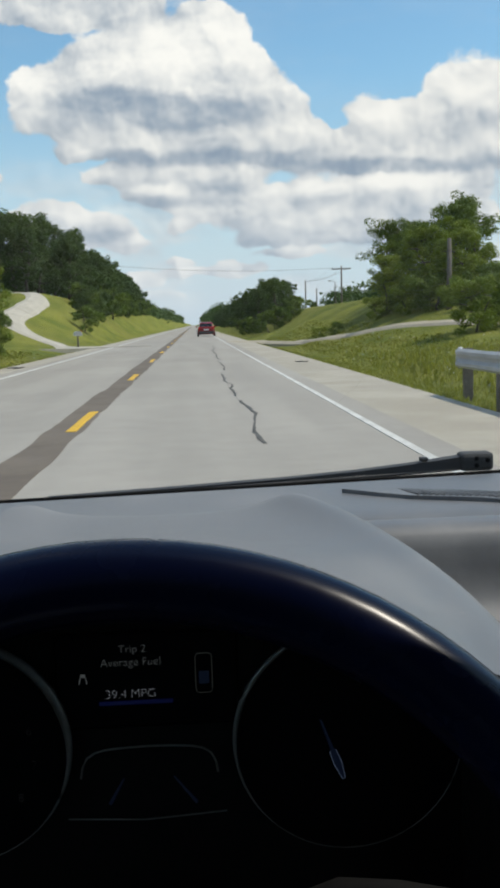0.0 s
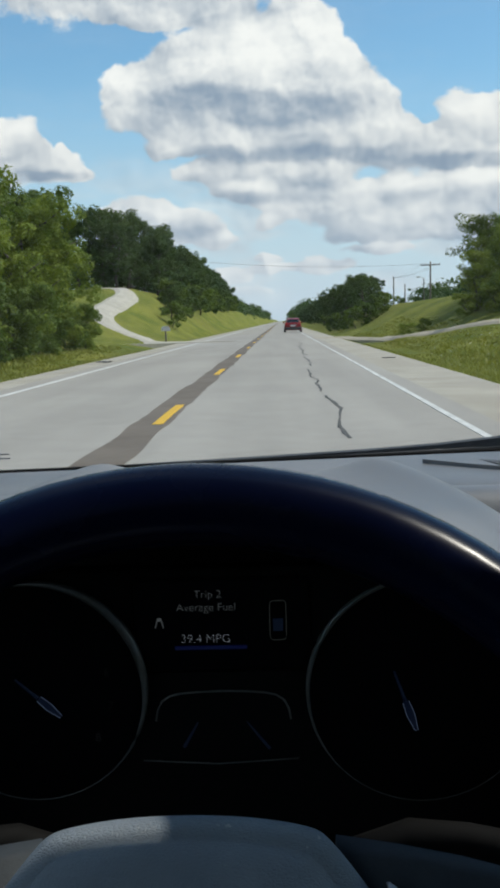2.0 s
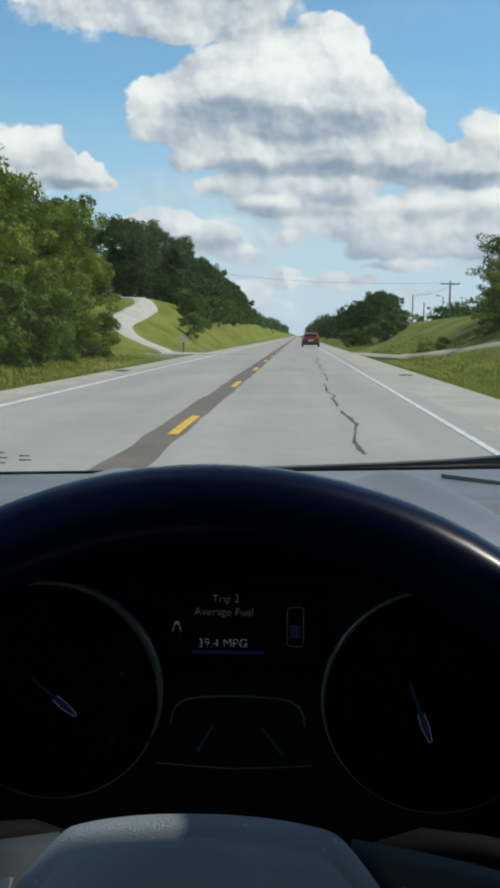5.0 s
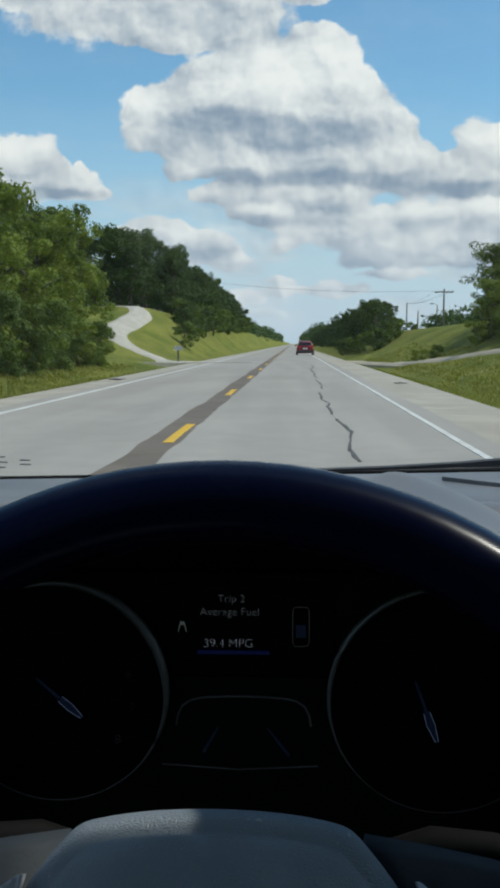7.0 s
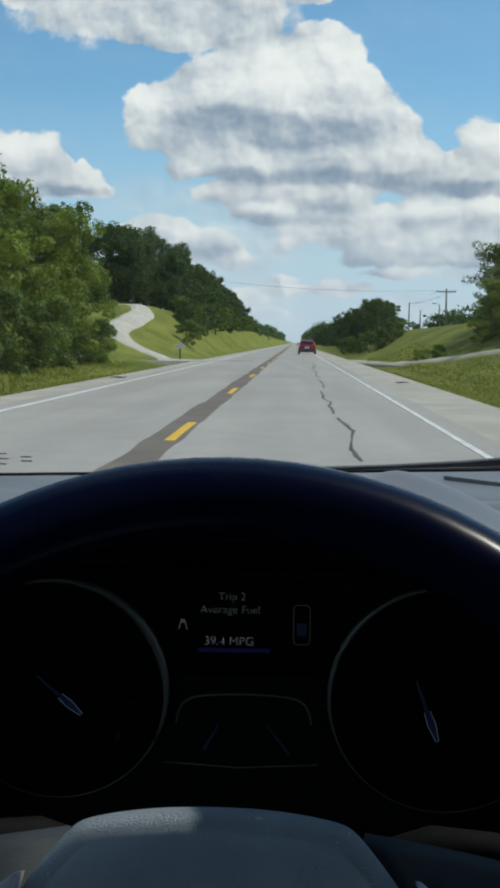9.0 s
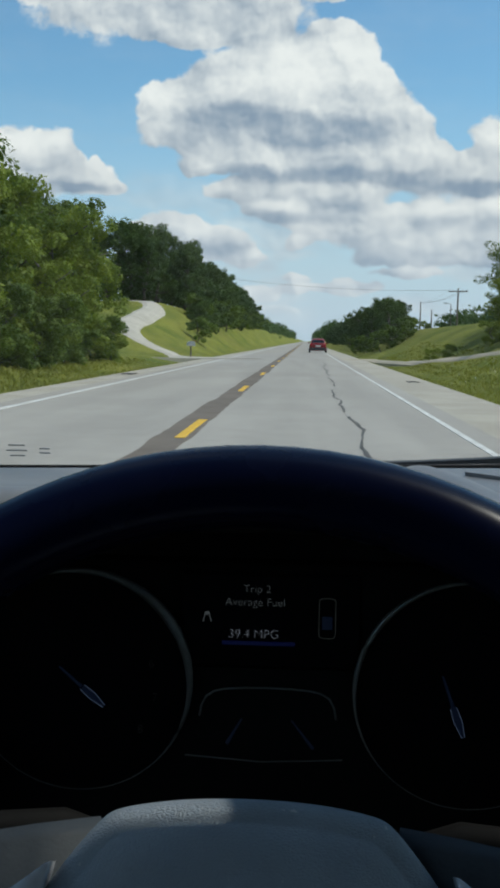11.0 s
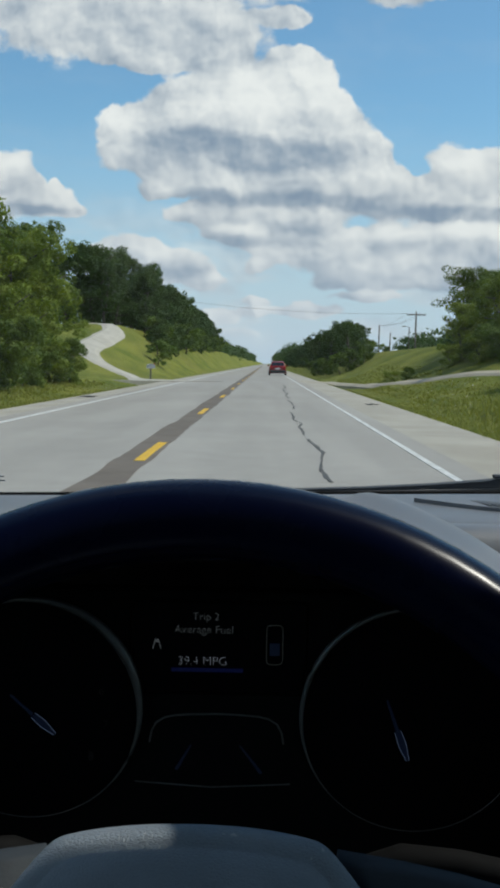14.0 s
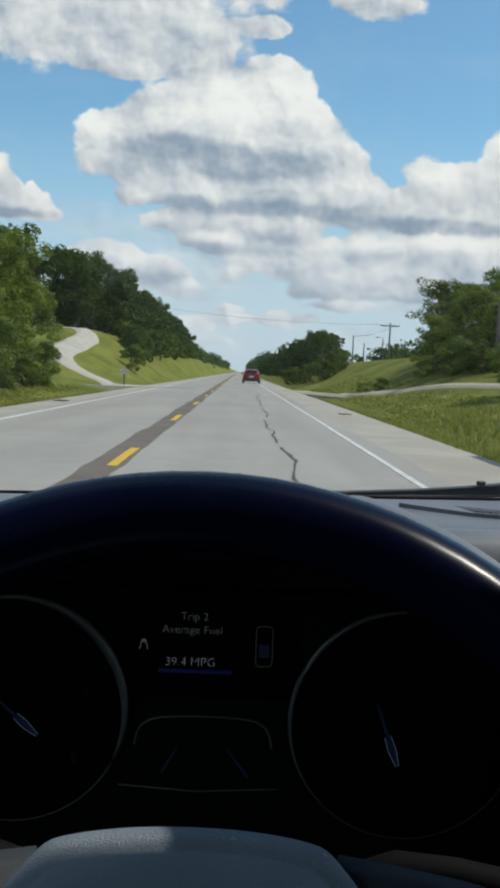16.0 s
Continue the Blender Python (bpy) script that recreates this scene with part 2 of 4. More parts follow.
def make_grass(net, shader, where):
    broad = net.noise(where, 0.05, 4.0, 0.6)
    mid = net.noise(net.v("MULTIPLY", where, (1.0, 0.35, 1.0)), 0.5, 5.0, 0.6)
    fine = net.noise(where, 7.0, 4.0, 0.7)
    colour = net.mix(net.ramp(mid, 0.35, 0.68), (0.140, 0.170, 0.030), (0.285, 0.285, 0.056))
    colour = net.mix(net.ramp(broad, 0.40, 0.66, 0.0, 0.7), colour, (0.27, 0.255, 0.062))
    colour = net.mix(net.ramp(fine, 0.3, 0.75, 0.0, 0.5), colour, (0.060, 0.095, 0.020))
    net.feed(shader.inputs["Base Color"], colour)
    shader.inputs["Roughness"].default_value = 0.9
    shader.inputs["Specular IOR Level"].default_value = 0.1
    bump(net, shader, net.m("ADD", fine, mid), 1.0, 0.15)


def make_leaf(dark, light):
    def make(net, shader, where):
        geometry = net.node("ShaderNodeNewGeometry")
        info = net.node("ShaderNodeObjectInfo")
        tone = net.m("ADD", net.m("MULTIPLY", geometry.outputs["Random Per Island"], 0.28), net.m("MULTIPLY", info.outputs["Random"], 0.42))
        clumps = net.ramp(net.noise(where, 0.75, 3.0), 0.32, 0.68)
        colour = net.mix(net.m("MULTIPLY_ADD", clumps, 0.42, tone, clamp=True), dark, light)
        net.feed(shader.inputs["Base Color"], colour)
        shader.inputs["Roughness"].default_value = 0.55
        shader.inputs["Specular IOR Level"].default_value = 0.25
        through_leaf = net.node("ShaderNodeBsdfTranslucent")
        net.feed(through_leaf.inputs[0], net.mix(0.5, colour, (light[0] * 1.2, light[1] * 1.25, light[2] * 0.6)))
        both = net.node("ShaderNodeMixShader")
        both.inputs[0].default_value = 0.36
        out = [x for x in net.tree.nodes if x.type == "OUTPUT_MATERIAL"][0]
        net.feed(both.inputs[1], shader.outputs[0])
        net.feed(both.inputs[2], through_leaf.outputs[0])
        net.feed(out.inputs[0], both.outputs[0])
    return make


def make_glass(net, shader, where):
    clear = net.node("ShaderNodeBsdfTransparent")
    clear.inputs[0].default_value = (0.97, 0.985, 0.98, 1)
    gloss = net.node("ShaderNodeBsdfGlossy")
    gloss.inputs["Roughness"].default_value = 0.02
    fresnel = net.node("ShaderNodeFresnel")
    fresnel.inputs[0].default_value = 1.22
    both = net.node("ShaderNodeMixShader")
    out = [x for x in net.tree.nodes if x.type == "OUTPUT_MATERIAL"][0]
    net.feed(both.inputs[0], net.m("MULTIPLY", fresnel.outputs[0], 0.05))
    net.feed(both.inputs[1], clear.outputs[0])
    net.feed(both.inputs[2], gloss.outputs[0])
    net.feed(out.inputs[0], both.outputs[0])


def make_leather(net, shader, where):
    cells = net.node("ShaderNodeTexVoronoi", feature="DISTANCE_TO_EDGE")
    net.feed(cells.inputs["Vector"], net.v("MULTIPLY", where, (1, 1, 1.6)))
    cells.inputs["Scale"].default_value = 620.0
    dust = net.ramp(net.noise(where, 260.0, 2.0), 0.70, 0.76)
    wear = net.noise(where, 24.0, 4.0)
    colour = net.mix(net.ramp(wear, 0.3, 0.7), (0.155, 0.185, 0.215), (0.205, 0.240, 0.275))
    net.feed(shader.inputs["Base Color"], net.mix(dust, colour, (0.33, 0.33, 0.33)))
    shader.inputs["Roughness"].default_value = 0.52
    bump(net, shader, net.ramp(cells.outputs["Distance"], 0.0, 0.25), 0.38, 0.0009)


def make_dash(net, shader, where):
    grain = net.noise(where, 900.0, 2.0, 0.6)
    dust = net.noise(where, 9.0, 5.0, 0.65)
    specks = net.ramp(net.noise(where, 240.0, 1.0), 0.76, 0.80)
    colour = net.mix(net.ramp(dust, 0.3, 0.75), (0.130, 0.134, 0.140), (0.200, 0.203, 0.208))
    net.feed(shader.inputs["Base Color"], net.mix(specks, colour, (0.22, 0.21, 0.20)))
    net.feed(shader.inputs["Roughness"], net.ramp(dust, 0.3, 0.7, 0.38, 0.54))
    bump(net, shader, grain, 0.18, 0.0006)


ROAD = surface("road_concrete", make_road)
SHOULDER = surface("pale_gravel", make_shoulder)
GRASS = surface("verge_grass", make_grass)
DRIVE = surface("drive_gravel", mottled((0.37, 0.34, 0.28), (0.50, 0.46, 0.39), 0.9, 0.95, 0.5, fine=18))
DIRT = surface("dirt", mottled((0.36, 0.31, 0.23), (0.48, 0.42, 0.32), 0.7, 0.95, 0.5, fine=20))
SEAL = surface("brown_seal", mottled((0.115, 0.092, 0.072), (0.175, 0.145, 0.115), 0.8, 0.9, 0.4, fine=40))
TAR = surface("tar", mottled((0.055, 0.052, 0.048), (0.10, 0.095, 0.088), 2.0, 0.8))
YELLOW = surface("yellow_paint", mottled((0.62, 0.36, 0.02), (0.74, 0.45, 0.03), 3.0, 0.7))
WHITE = surface("white_paint", mottled((0.46, 0.45, 0.42), (0.70, 0.69, 0.66), 1.5, 0.7))
LEAF = surface("oak_leaves", make_leaf((0.040, 0.078, 0.013), (0.155, 0.215, 0.034)))
LEAF_DEEP = surface("deep_green_leaves", make_leaf((0.026, 0.052, 0.014), (0.095, 0.145, 0.034)))
LEAF_LIGHT = surface("light_leaves", make_leaf((0.085, 0.140, 0.018), (0.235, 0.29, 0.038)))
LEAF_FAR = surface("far_leaves", make_leaf((0.034, 0.062, 0.026), (0.090, 0.14, 0.046)))
BLADE = surface("grass_blades", make_leaf((0.15, 0.18, 0.034), (0.30, 0.30, 0.062)))
PETAL = surface("petals", mottled((0.7, 0.7, 0.66), (0.82, 0.82, 0.8), 3.0, 0.7))
BARK = surface("bark", mottled((0.06, 0.05, 0.04), (0.14, 0.12, 0.095), 3.0, 0.9, 0.5, fine=25))
POLE = surface("weathered_pole", mottled((0.10, 0.085, 0.07), (0.20, 0.175, 0.15), 2.0, 0.9, 0.4, fine=30))
CABLE = surface("cable", mottled((0.02, 0.02, 0.02), (0.04, 0.04, 0.04), 2.0, 0.6))
STEEL = surface("galvanised_steel", mottled((0.36, 0.37, 0.38), (0.50, 0.51, 0.52), 2.0, 0.55, metal=0.15))
MAIL_GREY = surface("mailbox_grey", mottled((0.42, 0.43, 0.44), (0.55, 0.56, 0.57), 5.0, 0.6))
RED_PAINT = surface("red_car_paint", mottled((0.20, 0.012, 0.014), (0.25, 0.016, 0.017), 2.0, 0.25))
DARK_GLASS = surface("dark_glass", mottled((0.012, 0.014, 0.016), (0.02, 0.022, 0.025), 3.0, 0.08))
TYRE = surface("tyre_rubber", mottled((0.018, 0.018, 0.018), (0.035, 0.034, 0.033), 8.0, 0.85))
LAMP_RED = surface("tail_lamp", mottled((0.45, 0.01, 0.01), (0.55, 0.02, 0.02), 9.0, 0.15))
PLATE = surface("plate", mottled((0.6, 0.6, 0.6), (0.72, 0.72, 0.7), 9.0, 0.5))
BARN_RED = surface("barn_red", mottled((0.36, 0.045, 0.035), (0.45, 0.075, 0.06), 1.2, 0.8))
BARN_ROOF = surface("barn_roof", mottled((0.34, 0.20, 0.17), (0.45, 0.29, 0.25), 0.8, 0.7))
BARN_TRIM = surface("barn_grey", mottled((0.42, 0.41, 0.40), (0.55, 0.54, 0.52), 1.0, 0.8))
DASH = surface("dash_plastic", make_dash)
BLACK = surface("black_plastic", mottled((0.004, 0.004, 0.004), (0.007, 0.007, 0.007), 10.0, 0.8, spec=0.15))
RIM = surface("rim_leather", mottled((0.0016, 0.0034, 0.016), (0.0022, 0.0044, 0.020), 2.0, 0.25, spec=0.15))
PAD = surface("pad_leather", make_leather)
SATIN = surface("satin_silver", mottled((0.42, 0.44, 0.47), (0.52, 0.54, 0.57), 30.0, 0.34, metal=0.35))
SPOKE = surface("spoke_plastic", mottled((0.032, 0.039, 0.047), (0.050, 0.059, 0.068), 14.0, 0.62, 0.08, fine=700, spec=0.15))
SLOT_SHADE = surface("vent_slot_shade", mottled((0.085, 0.088, 0.092), (0.125, 0.128, 0.132), 14.0, 0.6))
CHROME = surface("satin_chrome", mottled((0.55, 0.56, 0.58), (0.65, 0.66, 0.68), 30.0, 0.22, metal=1.0))
RING = surface("dull_chrome", mottled((0.16, 0.164, 0.152), (0.22, 0.22, 0.21), 30.0, 0.40, metal=0.5))
GLASS = surface("windscreen_glass", make_glass)
HEADLINER = surface("headliner", mottled((0.14, 0.14, 0.135), (0.18, 0.18, 0.17), 20.0, 0.95))
CABIN = surface("cabin_trim", mottled((0.03, 0.03, 0.032), (0.05, 0.05, 0.052), 10.0, 0.7))
SHELL = surface("car_shell_paint", mottled((0.05, 0.06, 0.09), (0.06, 0.07, 0.10), 4.0, 0.3))
SCREEN = surface("screen_text", glow((0.75, 0.82, 0.95), 0.16))
SCREEN_DIM = surface("screen_text_dim", glow((0.72, 0.80, 0.85), 0.050))
ICON_DIM = surface("screen_icon_dim", glow((0.72, 0.80, 0.75), 0.016))
SCREEN_BLUE = surface("screen_blue", glow((0.02, 0.05, 0.9), 0.015))
NEEDLE_GLOW = surface("needle_edge", glow((0.45, 0.62, 1.0), 0.065))
NEEDLE_BLUE = surface("needle_blue", glow((0.05, 0.14, 0.55), 0.011))
DIAL_DIM = surface("dial_marks", glow((0.8, 0.85, 0.85), 0.005))
SCREEN_FACE = surface("screen_face", mottled((0.003, 0.003, 0.004), (0.005, 0.005, 0.006), 10.0, 0.35, spec=0.1))


# ---- building helpers ----
def mesh_object(name, bm, material, parent=None, label="", smooth=False, subdivide=0):
    data = bpy.data.meshes.new(name)
    bm.normal_update()
    bm.to_mesh(data)
    bm.free()
    data.materials.append(material)
    if smooth:
        data.polygons.foreach_set("use_smooth", [True] * len(data.polygons))
    ob = new(name, data)
    ob.parent = parent
    if label:
        ob["label"] = label
    if subdivide:
        mod = ob.modifiers.new("round", "SUBSURF")
        mod.levels = mod.render_levels = subdivide
    return ob


def part(name, bm, material, parent, label="", smooth=False, subdivide=0):
    return mesh_object(name, bm, material, parent, label, smooth, subdivide)


def thing(name, at, label, category, group="", kind=""):
    ob = new(name)
    ob.empty_display_size = 0.1
    ob.matrix_basis = at if isinstance(at, Matrix) else Matrix.Translation(at)
    return tagged(ob, label, category, group, kind)


def box(bm, lo, hi, bevel=0.0, m=None):
    lo, hi = Vector(lo), Vector(hi)
    made = bmesh.ops.create_cube(bm, size=1.0)["verts"]
    for v in made:
        v.co = Vector((lo[i] + (v.co[i] + 0.5) * (hi[i] - lo[i]) for i in range(3)))
    if bevel:
        edges = list({e for v in made for e in v.link_edges})
        made = list({v for f in bmesh.ops.bevel(bm, geom=edges, offset=bevel, segments=2, affect="EDGES", profile=0.5)["faces"] for v in f.verts} | {v for v in made if v.is_valid})
    if m:
        bmesh.ops.transform(bm, matrix=m, verts=made)
    return bm


def box_bm(lo, hi, bevel=0.0, m=None):
    return box(bmesh.new(), lo, hi, bevel, m)


def tube(bm, points, radii, sides=8, closed=False):
    """A tube through points; radii is one number or one for each point."""
    points = [Vector(p) for p in points]
    if not isinstance(radii, (list, tuple)):
        radii = [radii] * len(points)
    rings = []
    count = len(points)
    for i, p in enumerate(points):
        if closed:
            way = points[(i + 1) % count] - points[i - 1]
        else:
            way = points[min(i + 1, count - 1)] - points[max(i - 1, 0)]
        way.normalize()
        a = way.cross(Vector((0.13, 0.27, 0.95)) if abs(way.z) < 0.9 else Vector((1, 0.1, 0))).normalized()
        b = way.cross(a)
        rings.append([bm.verts.new(p + (a * math.cos(k * math.tau / sides) + b * math.sin(k * math.tau / sides)) * radii[i]) for k in range(sides)])
    for i in range(count if closed else count - 1):
        r, s = rings[i], rings[(i + 1) % count]
        for k in range(sides):
            bm.faces.new((r[k], r[(k + 1) % sides], s[(k + 1) % sides], s[k]))
    if not closed:
        bm.faces.new(rings[0][::-1])
        bm.faces.new(rings[-1])
    bmesh.ops.recalc_face_normals(bm, faces=bm.faces)
    return bm


def loft(sections, caps=True, closed=False):
    """A skin over sections of equally many points."""
    bm = bmesh.new()
    rows = [[bm.verts.new(p) for p in section] for section in sections]
    for r, s in zip(rows, rows[1:]):
        last = len(r) if closed else len(r) - 1
        for k in range(last):
            j = (k + 1) % len(r)
            bm.faces.new((r[k], r[j], s[j], s[k]))
    if closed and caps:
        bm.faces.new(rows[0][::-1])
        bm.faces.new(rows[-1])
    bmesh.ops.recalc_face_normals(bm, faces=bm.faces)
    return bm


def smoothstep(a, b, x):
    t = min(max((x - a) / (b - a), 0.0), 1.0)
    return t * t * (3 - 2 * t)

# ---- the land ----
def rolling(x, y):
    """Height of the ground: flat under the road, banks and a field rising beside it."""
    if -6.7 < x < 4.05:
        return -0.08
    if x <= -6.7:
        away = -6.7 - x
        z = -0.03 - 0.22 * math.sin(min(away / 2.6, 1.0) * math.pi) + 0.75 * smoothstep(1.5, 8.5, away)
        z += 4.3 * smoothstep(0.5, 9, away) * smoothstep(64, 108, y) + 3.0 * smoothstep(30, 120, away)
    else:
        away = x - 4.05
        z = -0.03 - 0.30 * math.sin(min(away / 2.6, 1.0) * math.pi) + 0.5 * smoothstep(1.5, 8, away)
        z += 2.5 * smoothstep(2.5, 11, away) * smoothstep(28, 78, y) * (1 - 0.6 * smoothstep(15, 24, x)) * (1 - 0.75 * smoothstep(170, 260, y)) + 2.5 * smoothstep(30, 120, away)
    rough = noise.noise(Vector((x * 0.35, y * 0.2, 3.0))) * 0.10 * smoothstep(0.3, 3, away)
    return z + rough


def ground():
    xs = [-2600, -1400, -700, -350, -180, -100, -70, -52, -42, -36] + [-32 + i for i in range(25)] + [-7.2, -6.75, -6.6, -3, 0, 3.0, 3.95, 4.1, 4.6] + [5.2 + 0.9 * i for i in range(24)] + [30, 36, 44, 56, 75, 105, 180, 350, 700, 1400, 2600]
    ys = [-1500, -700, -300, -120, -50, -20, 0] + [8 + 2.5 * i for i in range(50)] + [140, 150, 165, 180, 200, 225, 260, 300, 350, 420, 520, 700, 1000, 1600, 2600, 4200]
    bm = loft([[(x, y, rolling(x, y)) for x in xs] for y in ys])
    ob = mesh_object("ground", bm, GRASS, smooth=True)
    tagged(ob, "green and yellowish roadside grass on gently rising banks", "ground", kind="structure")


def strip(name, x0, x1, y0, y1, top, material, label, category, wobble=0.0, step=12.0, thick=0.06, kind="structure"):
    bm = bmesh.new()
    count = max(2, int((y1 - y0) / step))
    sections = []
    for i in range(count + 1):
        y = y0 + (y1 - y0) * i / count
        a = x0 + wobble * (noise.noise(Vector((x0 * 7.1, y * 0.45, 0.0))) + 0.5 * noise.noise(Vector((x0 * 3.7, y * 2.1, 1.0))))
        b = x1 + wobble * (noise.noise(Vector((x1 * 9.3, y * 0.45, 5.0))) + 0.5 * noise.noise(Vector((x1 * 4.1, y * 2.3, 6.0))))
        sections.append([(a, y, top - thick), (a, y, top), (b, y, top), (b, y, top - thick)])
    bm.free()
    ob = mesh_object(name, loft(sections, closed=True), material)
    return tagged(ob, label, category, kind=kind)


ground()
strip("road", -5.75, 2.55, -300, 2500, 0.0, ROAD, "pale worn two-lane country road surface", "road", thick=0.12)
strip("shoulder_left", -6.65, -5.75, -300, 2500, -0.006, SHOULDER, "pale gravelly road shoulder along the far lane", "shoulder", wobble=0.0, thick=0.12)
strip("shoulder_right", 2.55, 4.0, -300, 2500, -0.006, SHOULDER, "wide pale gravelly road shoulder", "shoulder", thick=0.12)
strip("centre_seal", -1.90, -1.44, -40, 700, 0.006, SEAL, "ragged brown sealed strip along the road's centre", "road marking", wobble=0.065, step=0.45, thick=0.01)
strip("edge_line_right", 2.09, 2.19, -100, 1200, 0.006, WHITE, "worn white painted edge line", "road marking", wobble=0.012, step=1.5, thick=0.01)
strip("edge_line_left", -5.32, -5.18, -100, 1200, 0.006, WHITE, "worn white painted edge line of the oncoming lane", "road marking", wobble=0.012, step=1.5, thick=0.01)

dash_first = strip("lane_dash", -1.64, -1.50, 0, 3.05, 0.012, YELLOW, "yellow painted centre line dash", "road marking", wobble=0.012, step=0.3, thick=0.008, kind="thing")
dash_first["group"] = "centre line dashes"
dash_first.location.y = 13.0
for i in range(1, 26):
    copy_thing(dash_first, pose(0, 13.0 + 12.2 * i, 0))


def tar_crack(seed, x, y0, y1, width):
    rng = random.Random(seed)
    sections, y, drift, swing = [], y0, 0.0, 0.0
    while y < y1:
        drift = drift * 0.93 + 0.5 * swing
        swing = swing * 0.6 + rng.uniform(-0.038, 0.038)
        w = width * rng.uniform(0.5, 1.0) * (0.4 + 0.6 * abs(math.sin(y * 0.7)))
        sections.append([(x + drift - w, y, 0.002), (x + drift - w, y, 0.006), (x + drift + w, y, 0.006), (x + drift + w, y, 0.002)])
        y += rng.uniform(0.15, 0.35)
    ob = mesh_object("tar_crack", loft(sections, closed=True), TAR)
    return tagged(ob, "dark winding tar-sealed crack in the lane", "road crack", group="sealed cracks", kind="structure")


for i, (x, y0, y1, w) in enumerate(((0.72, 11.0, 17.5, 0.036), (0.70, 18.4, 27.0, 0.034), (0.82, 29.0, 36.0, 0.036), (0.95, 38.0, 62.0, 0.034))):
    tar_crack(i + 4, x, y0, y1, w)


def drive(name, line, width, material, label):
    """A gravel drive laid on the land along a line of points."""
    pts = [Vector((x, y)) for x, y in line]
    fine = []
    for i in range(len(pts) - 1):
        p0, p1, p2, p3 = pts[max(i - 1, 0)], pts[i], pts[i + 1], pts[min(i + 2, len(pts) - 1)]
        for k in range(8):
            t = k / 8
            fine.append(0.5 * ((2 * p1) + (p2 - p0) * t + (2 * p0 - 5 * p1 + 4 * p2 - p3) * t * t + (3 * p1 - p0 - 3 * p2 + p3) * t ** 3))
    sections = []
    for i, p in enumerate(fine):
        way = (fine[min(i + 1, len(fine) - 1)] - fine[max(i - 1, 0)]).normalized()
        side = Vector((way.y, -way.x)) * width * (1.0 + 3.2 * max(0.0, 1 - i / 9) ** 2) / 2
        row = []
        for k in range(5):
            q = p + side * (k / 2 - 1)
            row.append((q.x, q.y, max(rolling(q.x, q.y), -0.05) + (-0.06 if k in (0, 4) else 0.09)))
        sections.append(row)
    under = [[(x, y, z - 0.3) for x, y, z in row[::-1]] for row in sections]
    ob = mesh_object(name, loft([a + b for a, b in zip(sections, under)], closed=True), material, smooth=False)
    return tagged(ob, label, "driveway", kind="structure")


drive("driveway", [(-5.6, 68), (-9.0, 74), (-12.4, 78), (-14.2, 83), (-14.1, 91), (-14.4, 99), (-17, 106), (-22, 111), (-30, 114)], 2.5, DRIVE, "pale gravel driveway curving up the grassy bank")
drive("field_track", [(3.7, 74), (5.4, 69), (7.4, 62), (9.4, 55), (11.6, 47), (14, 38)], 1.2, DIRT, "narrow pale dirt track through the field grass")

# ---- trees ----
def leaf_mesh(name, centres, spread, per, size, seed, material):
    """Many small folded leaf sprays round the given clump centres."""
    rng = np.random.default_rng(seed)
    centres = np.repeat(np.array(centres), per, axis=0)
    count = len(centres)
    away = rng.normal(size=(count, 3))
    away /= np.linalg.norm(away, axis=1)[:, None]
    where = centres + away * (spread * rng.uniform(0.35, 1.0, (count, 1)) ** 0.5) * np.array([1, 1, 0.75])
    normal = away + rng.normal(size=(count, 3)) * 0.38 + np.array([0, 0, 0.30])
    normal /= np.linalg.norm(normal, axis=1)[:, None]
    a = np.cross(normal, rng.normal(size=(count, 3)))
    a /= np.linalg.norm(a, axis=1)[:, None]
    b = np.cross(normal, a)
    s = size * rng.uniform(0.55, 1.3, (count, 1))
    verts = np.empty((count, 4, 3))
    verts[:, 0], verts[:, 2] = where - a * s, where + a * s * 1.1
    verts[:, 1], verts[:, 3] = where + b * s * 0.62 - normal * s * 0.25, where - b * s * 0.62 - normal * s * 0.25
    data = bpy.data.meshes.new(name)
    data.from_pydata(verts.reshape(-1, 3).tolist(), [], [(4 * i, 4 * i + 1, 4 * i + 2, 4 * i + 3) for i in range(count)])
    data.materials.append(material)
    return data


